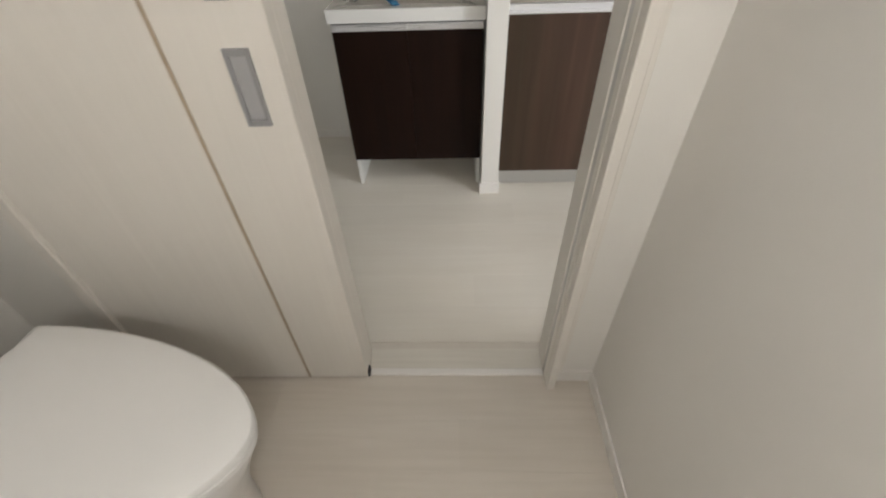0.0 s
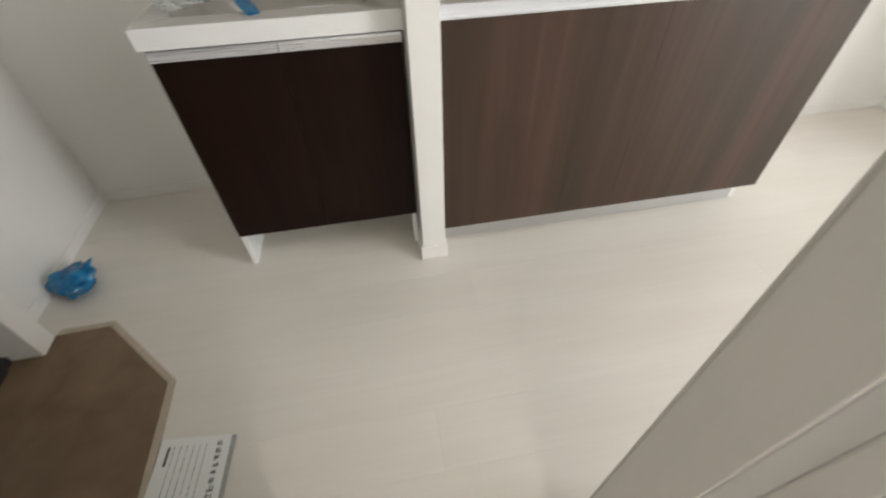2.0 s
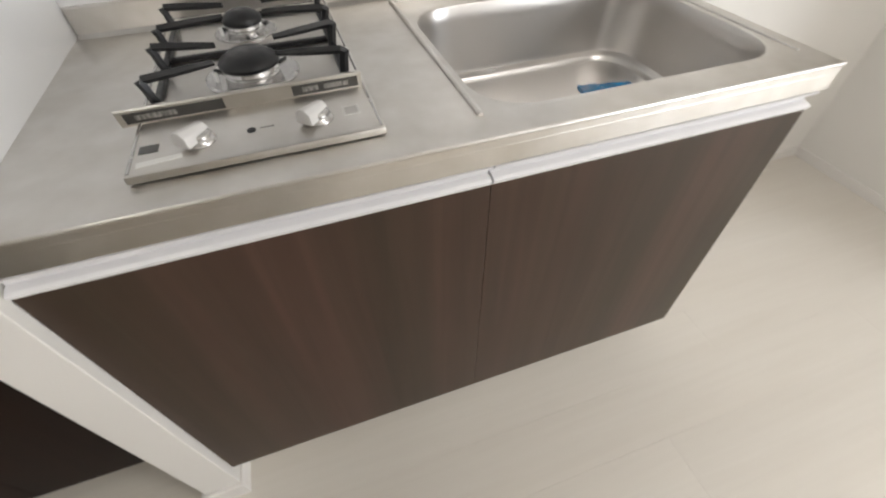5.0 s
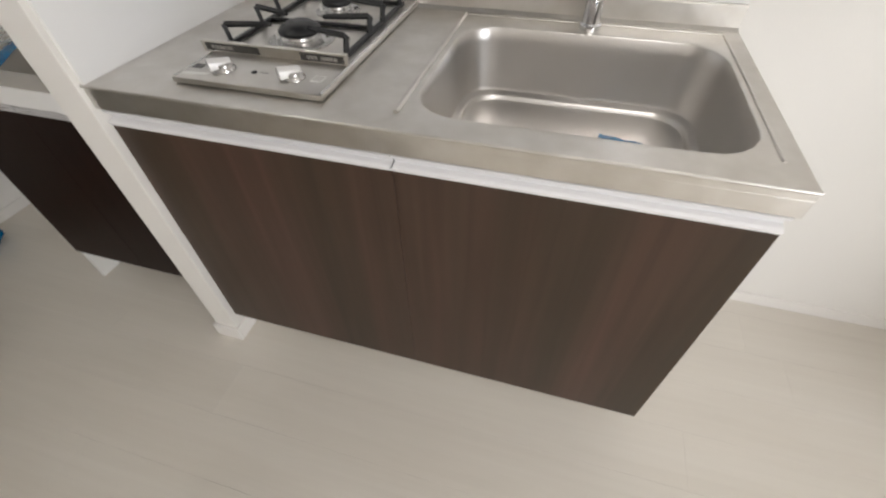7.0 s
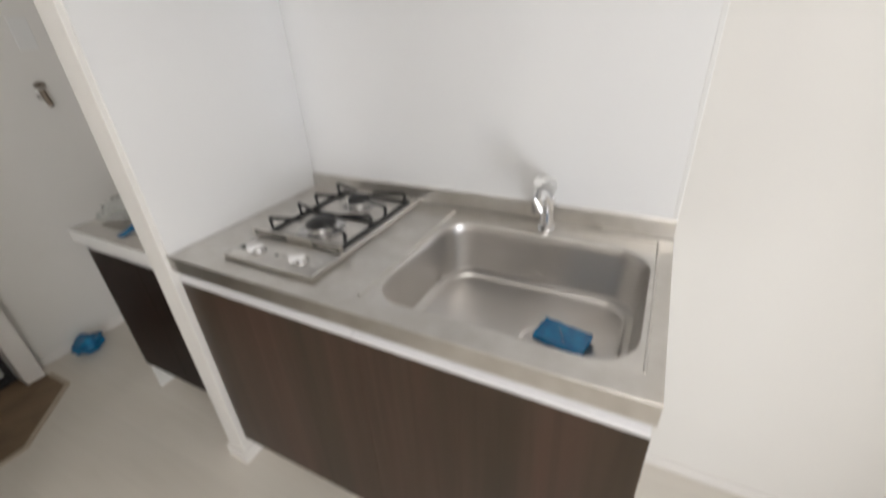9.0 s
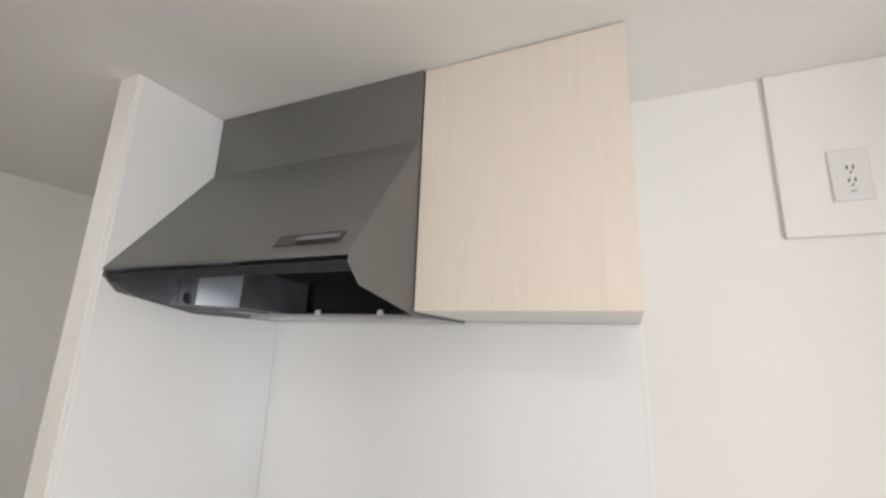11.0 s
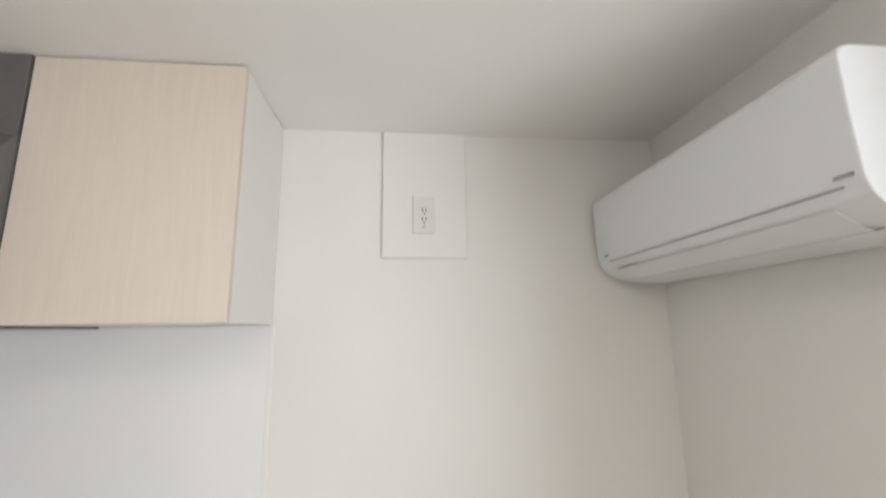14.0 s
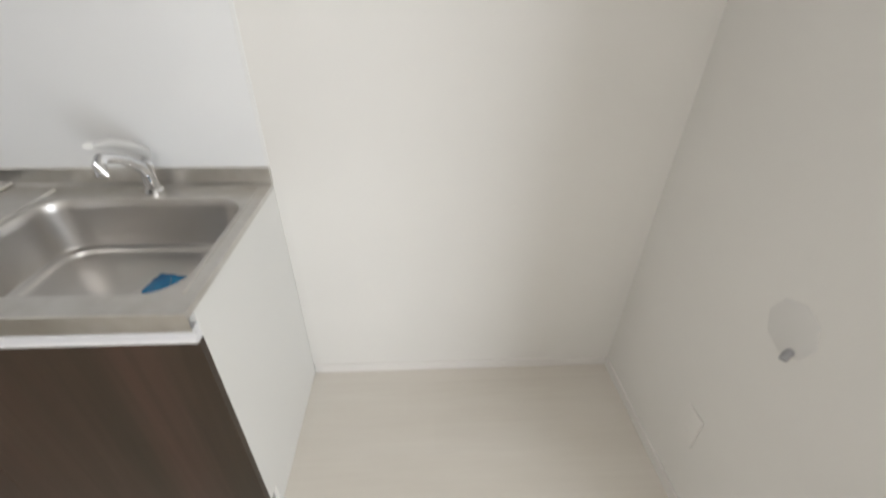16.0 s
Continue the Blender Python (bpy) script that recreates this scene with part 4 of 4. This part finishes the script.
# ---- toilet ----
tl = thing("toilet", (-1.0, -1.41, 0), "white toilet with closed lid against the wall", "toilet")


def oval(n, inset, z, back=-1.114, mid=-1.08, tip=-0.553, hy=0.232, cy=-1.410):
    """A lid outline: a tapering half oval in front, a short rounded box behind."""
    pts = []
    for i in range(n):
        a = 2 * math.pi * i / n
        c, s = math.cos(a), math.sin(a)
        if c > 0:
            x, y = (tip - inset - mid) * c ** 1.11, (hy - inset) * math.copysign(abs(s) ** 1.11, s)
        else:
            x, y = (mid - back - inset) * math.copysign(abs(c) ** 0.28, c), (hy - inset) * math.copysign(abs(s) ** 0.4, s)
        pts.append((mid + x, cy + y, z))
    return pts


def loft(rings):
    bm = bmesh.new()
    vs = [[bm.verts.new(p) for p in r] for r in rings]
    n = len(vs[0])
    for A, B in zip(vs, vs[1:]):
        for i in range(n):
            bm.faces.new((A[i], A[(i + 1) % n], B[(i + 1) % n], B[i]))
    bm.faces.new(vs[0][::-1])
    bm.faces.new(vs[-1])
    bmesh.ops.recalc_face_normals(bm, faces=bm.faces[:])
    return bm


part("lid", loft([oval(56, 0.006, 0.462), oval(56, 0.001, 0.467), oval(56, 0.0, 0.478), oval(56, 0.004, 0.485), oval(56, 0.018, 0.490), oval(56, 0.06, 0.494, -1.16)]), CERAMIC, tl, "glossy white closed lid", True)
part("seat", loft([oval(56, 0.010, 0.440), oval(56, 0.005, 0.445), oval(56, 0.005, 0.457), oval(56, 0.010, 0.461)]), CERAMIC, tl, "", True)
part("bowl", loft([oval(48, 0.09, 0.0, -1.3, -0.9, -0.60), oval(48, 0.085, 0.10, -1.3, -0.9, -0.60), oval(48, 0.065, 0.22, -1.28, -0.88, -0.59), oval(48, 0.035, 0.35, -1.25, -0.86, -0.57), oval(48, 0.018, 0.42, -1.2), oval(48, 0.016, 0.4395, -1.2)]), CERAMIC, tl, "", True)
part("seat_box", box(-1.262, -1.118, -1.61, -1.205, 0.330, 0.405, 0.018, 3), CERAMIC, tl, "", True)
part("cistern", box(-1.448, -1.264, -1.62, -1.195, 0.40, 0.90, 0.02, 3), CERAMIC, tl, "", True)

# unseen ceiling fixtures, added to go with the room and hall fill lamps
for nm, x, y, r, lab in (("added_ceiling_light", 1.35, -1.15, 0.26, "added unseen round white ceiling light over the room fill lamp"), ("added_ceiling_light", -0.45, -0.52, 0.075, "added unseen small round downlight at the hall fill lamp")):
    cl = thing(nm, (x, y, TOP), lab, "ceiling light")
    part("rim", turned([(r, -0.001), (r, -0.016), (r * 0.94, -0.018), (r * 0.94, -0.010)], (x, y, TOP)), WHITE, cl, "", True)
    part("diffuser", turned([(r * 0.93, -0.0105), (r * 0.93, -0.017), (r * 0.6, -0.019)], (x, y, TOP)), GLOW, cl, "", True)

# unseen fixture added round the toilet fill lamp
wl = thing("added_wall_light", (-0.10, -2.3, 1.45), "added unseen round white wall light on the toilet end wall", "wall light")
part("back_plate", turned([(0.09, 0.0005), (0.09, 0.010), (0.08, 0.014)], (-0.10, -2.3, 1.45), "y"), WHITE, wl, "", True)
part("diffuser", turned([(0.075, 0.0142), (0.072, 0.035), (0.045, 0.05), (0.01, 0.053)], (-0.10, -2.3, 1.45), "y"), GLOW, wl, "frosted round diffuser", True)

# ---- floors: planks over a joint bed ----
setting("floor_bed", join(box(WEST, EAST, HALL - 0.09, BACK, -0.02, -0.004), box(0.30, EAST, SOUTH, HALL - 0.09, -0.02, -0.004), box(EAST, FAR, SOUTH, STUB, -0.02, -0.004)), JOINT, "floor bed under the planks", "floor")
flo = tagged(new("floor"), "pale whitewashed oak plank floor", "floor", kind="structure")
tfl = tagged(new("toilet_floor"), "greige plank floor of the toilet", "floor", kind="structure")
setting("toilet_floor_bed", box(-1.45, 0.204, -2.3, -0.995, -0.02, -0.004), JOINT, "floor bed in the toilet", "floor")
MESHES = {}


def plank(lx, ly, mat):
    key = (round(lx, 3), round(ly, 3), mat.name)
    if key not in MESHES:
        g, c = 0.0001, 0.0002
        bm = bmesh.new()
        lo = [bm.verts.new((x, y, -0.006)) for x, y in ((g, g), (lx - g, g), (lx - g, ly - g), (g, ly - g))]
        mid = [bm.verts.new((v.co.x, v.co.y, -c)) for v in lo]
        hi = [bm.verts.new((x, y, 0)) for x, y in ((g + c, g + c), (lx - g - c, g + c), (lx - g - c, ly - g - c), (g + c, ly - g - c))]
        for A, B in ((lo, mid), (mid, hi)):
            for i in range(4):
                bm.faces.new((A[i], A[(i + 1) % 4], B[(i + 1) % 4], B[i]))
        bm.faces.new(hi)
        me = bpy.data.meshes.new("plank")
        bm.to_mesh(me)
        bm.free()
        me.materials.append(mat)
        MESHES[key] = me
    return MESHES[key]


def lay(parent, x0, x1, y, ly, first, length, mat):
    cuts = [x0] + [first + k * length for k in range(-6, 8) if x0 + 0.03 < first + k * length < x1 - 0.03] + [x1]
    for a, b in zip(cuts, cuts[1:]):
        p = new("plank", plank(b - a, ly, mat))
        p.parent, p.location = parent, (a, y, 0)


PITCH = 0.156
shift = [1.58, 1.05, 1.88, 1.36, 0.95, 1.68]
for k in range(-26, 2):
    y = 0.36 + k * PITCH
    y1 = min(y + PITCH, BACK)
    if y1 - y < 0.01 or y1 < SOUTH + 0.02:
        continue
    ya = max(y, SOUTH)
    left = WEST if y > HALL - 0.09 else 0.30
    lay(flo, left, FAR if y1 < STUB else EAST, ya, y1 - ya, shift[k % 6], 1.82, FLOOR)
for k in range(9):
    lay(tfl, -1.45, 0.204, -2.3 + k * 0.1432, 0.1432, (-0.42, -0.2, -0.75)[k % 3], 1.82, TFLOOR)
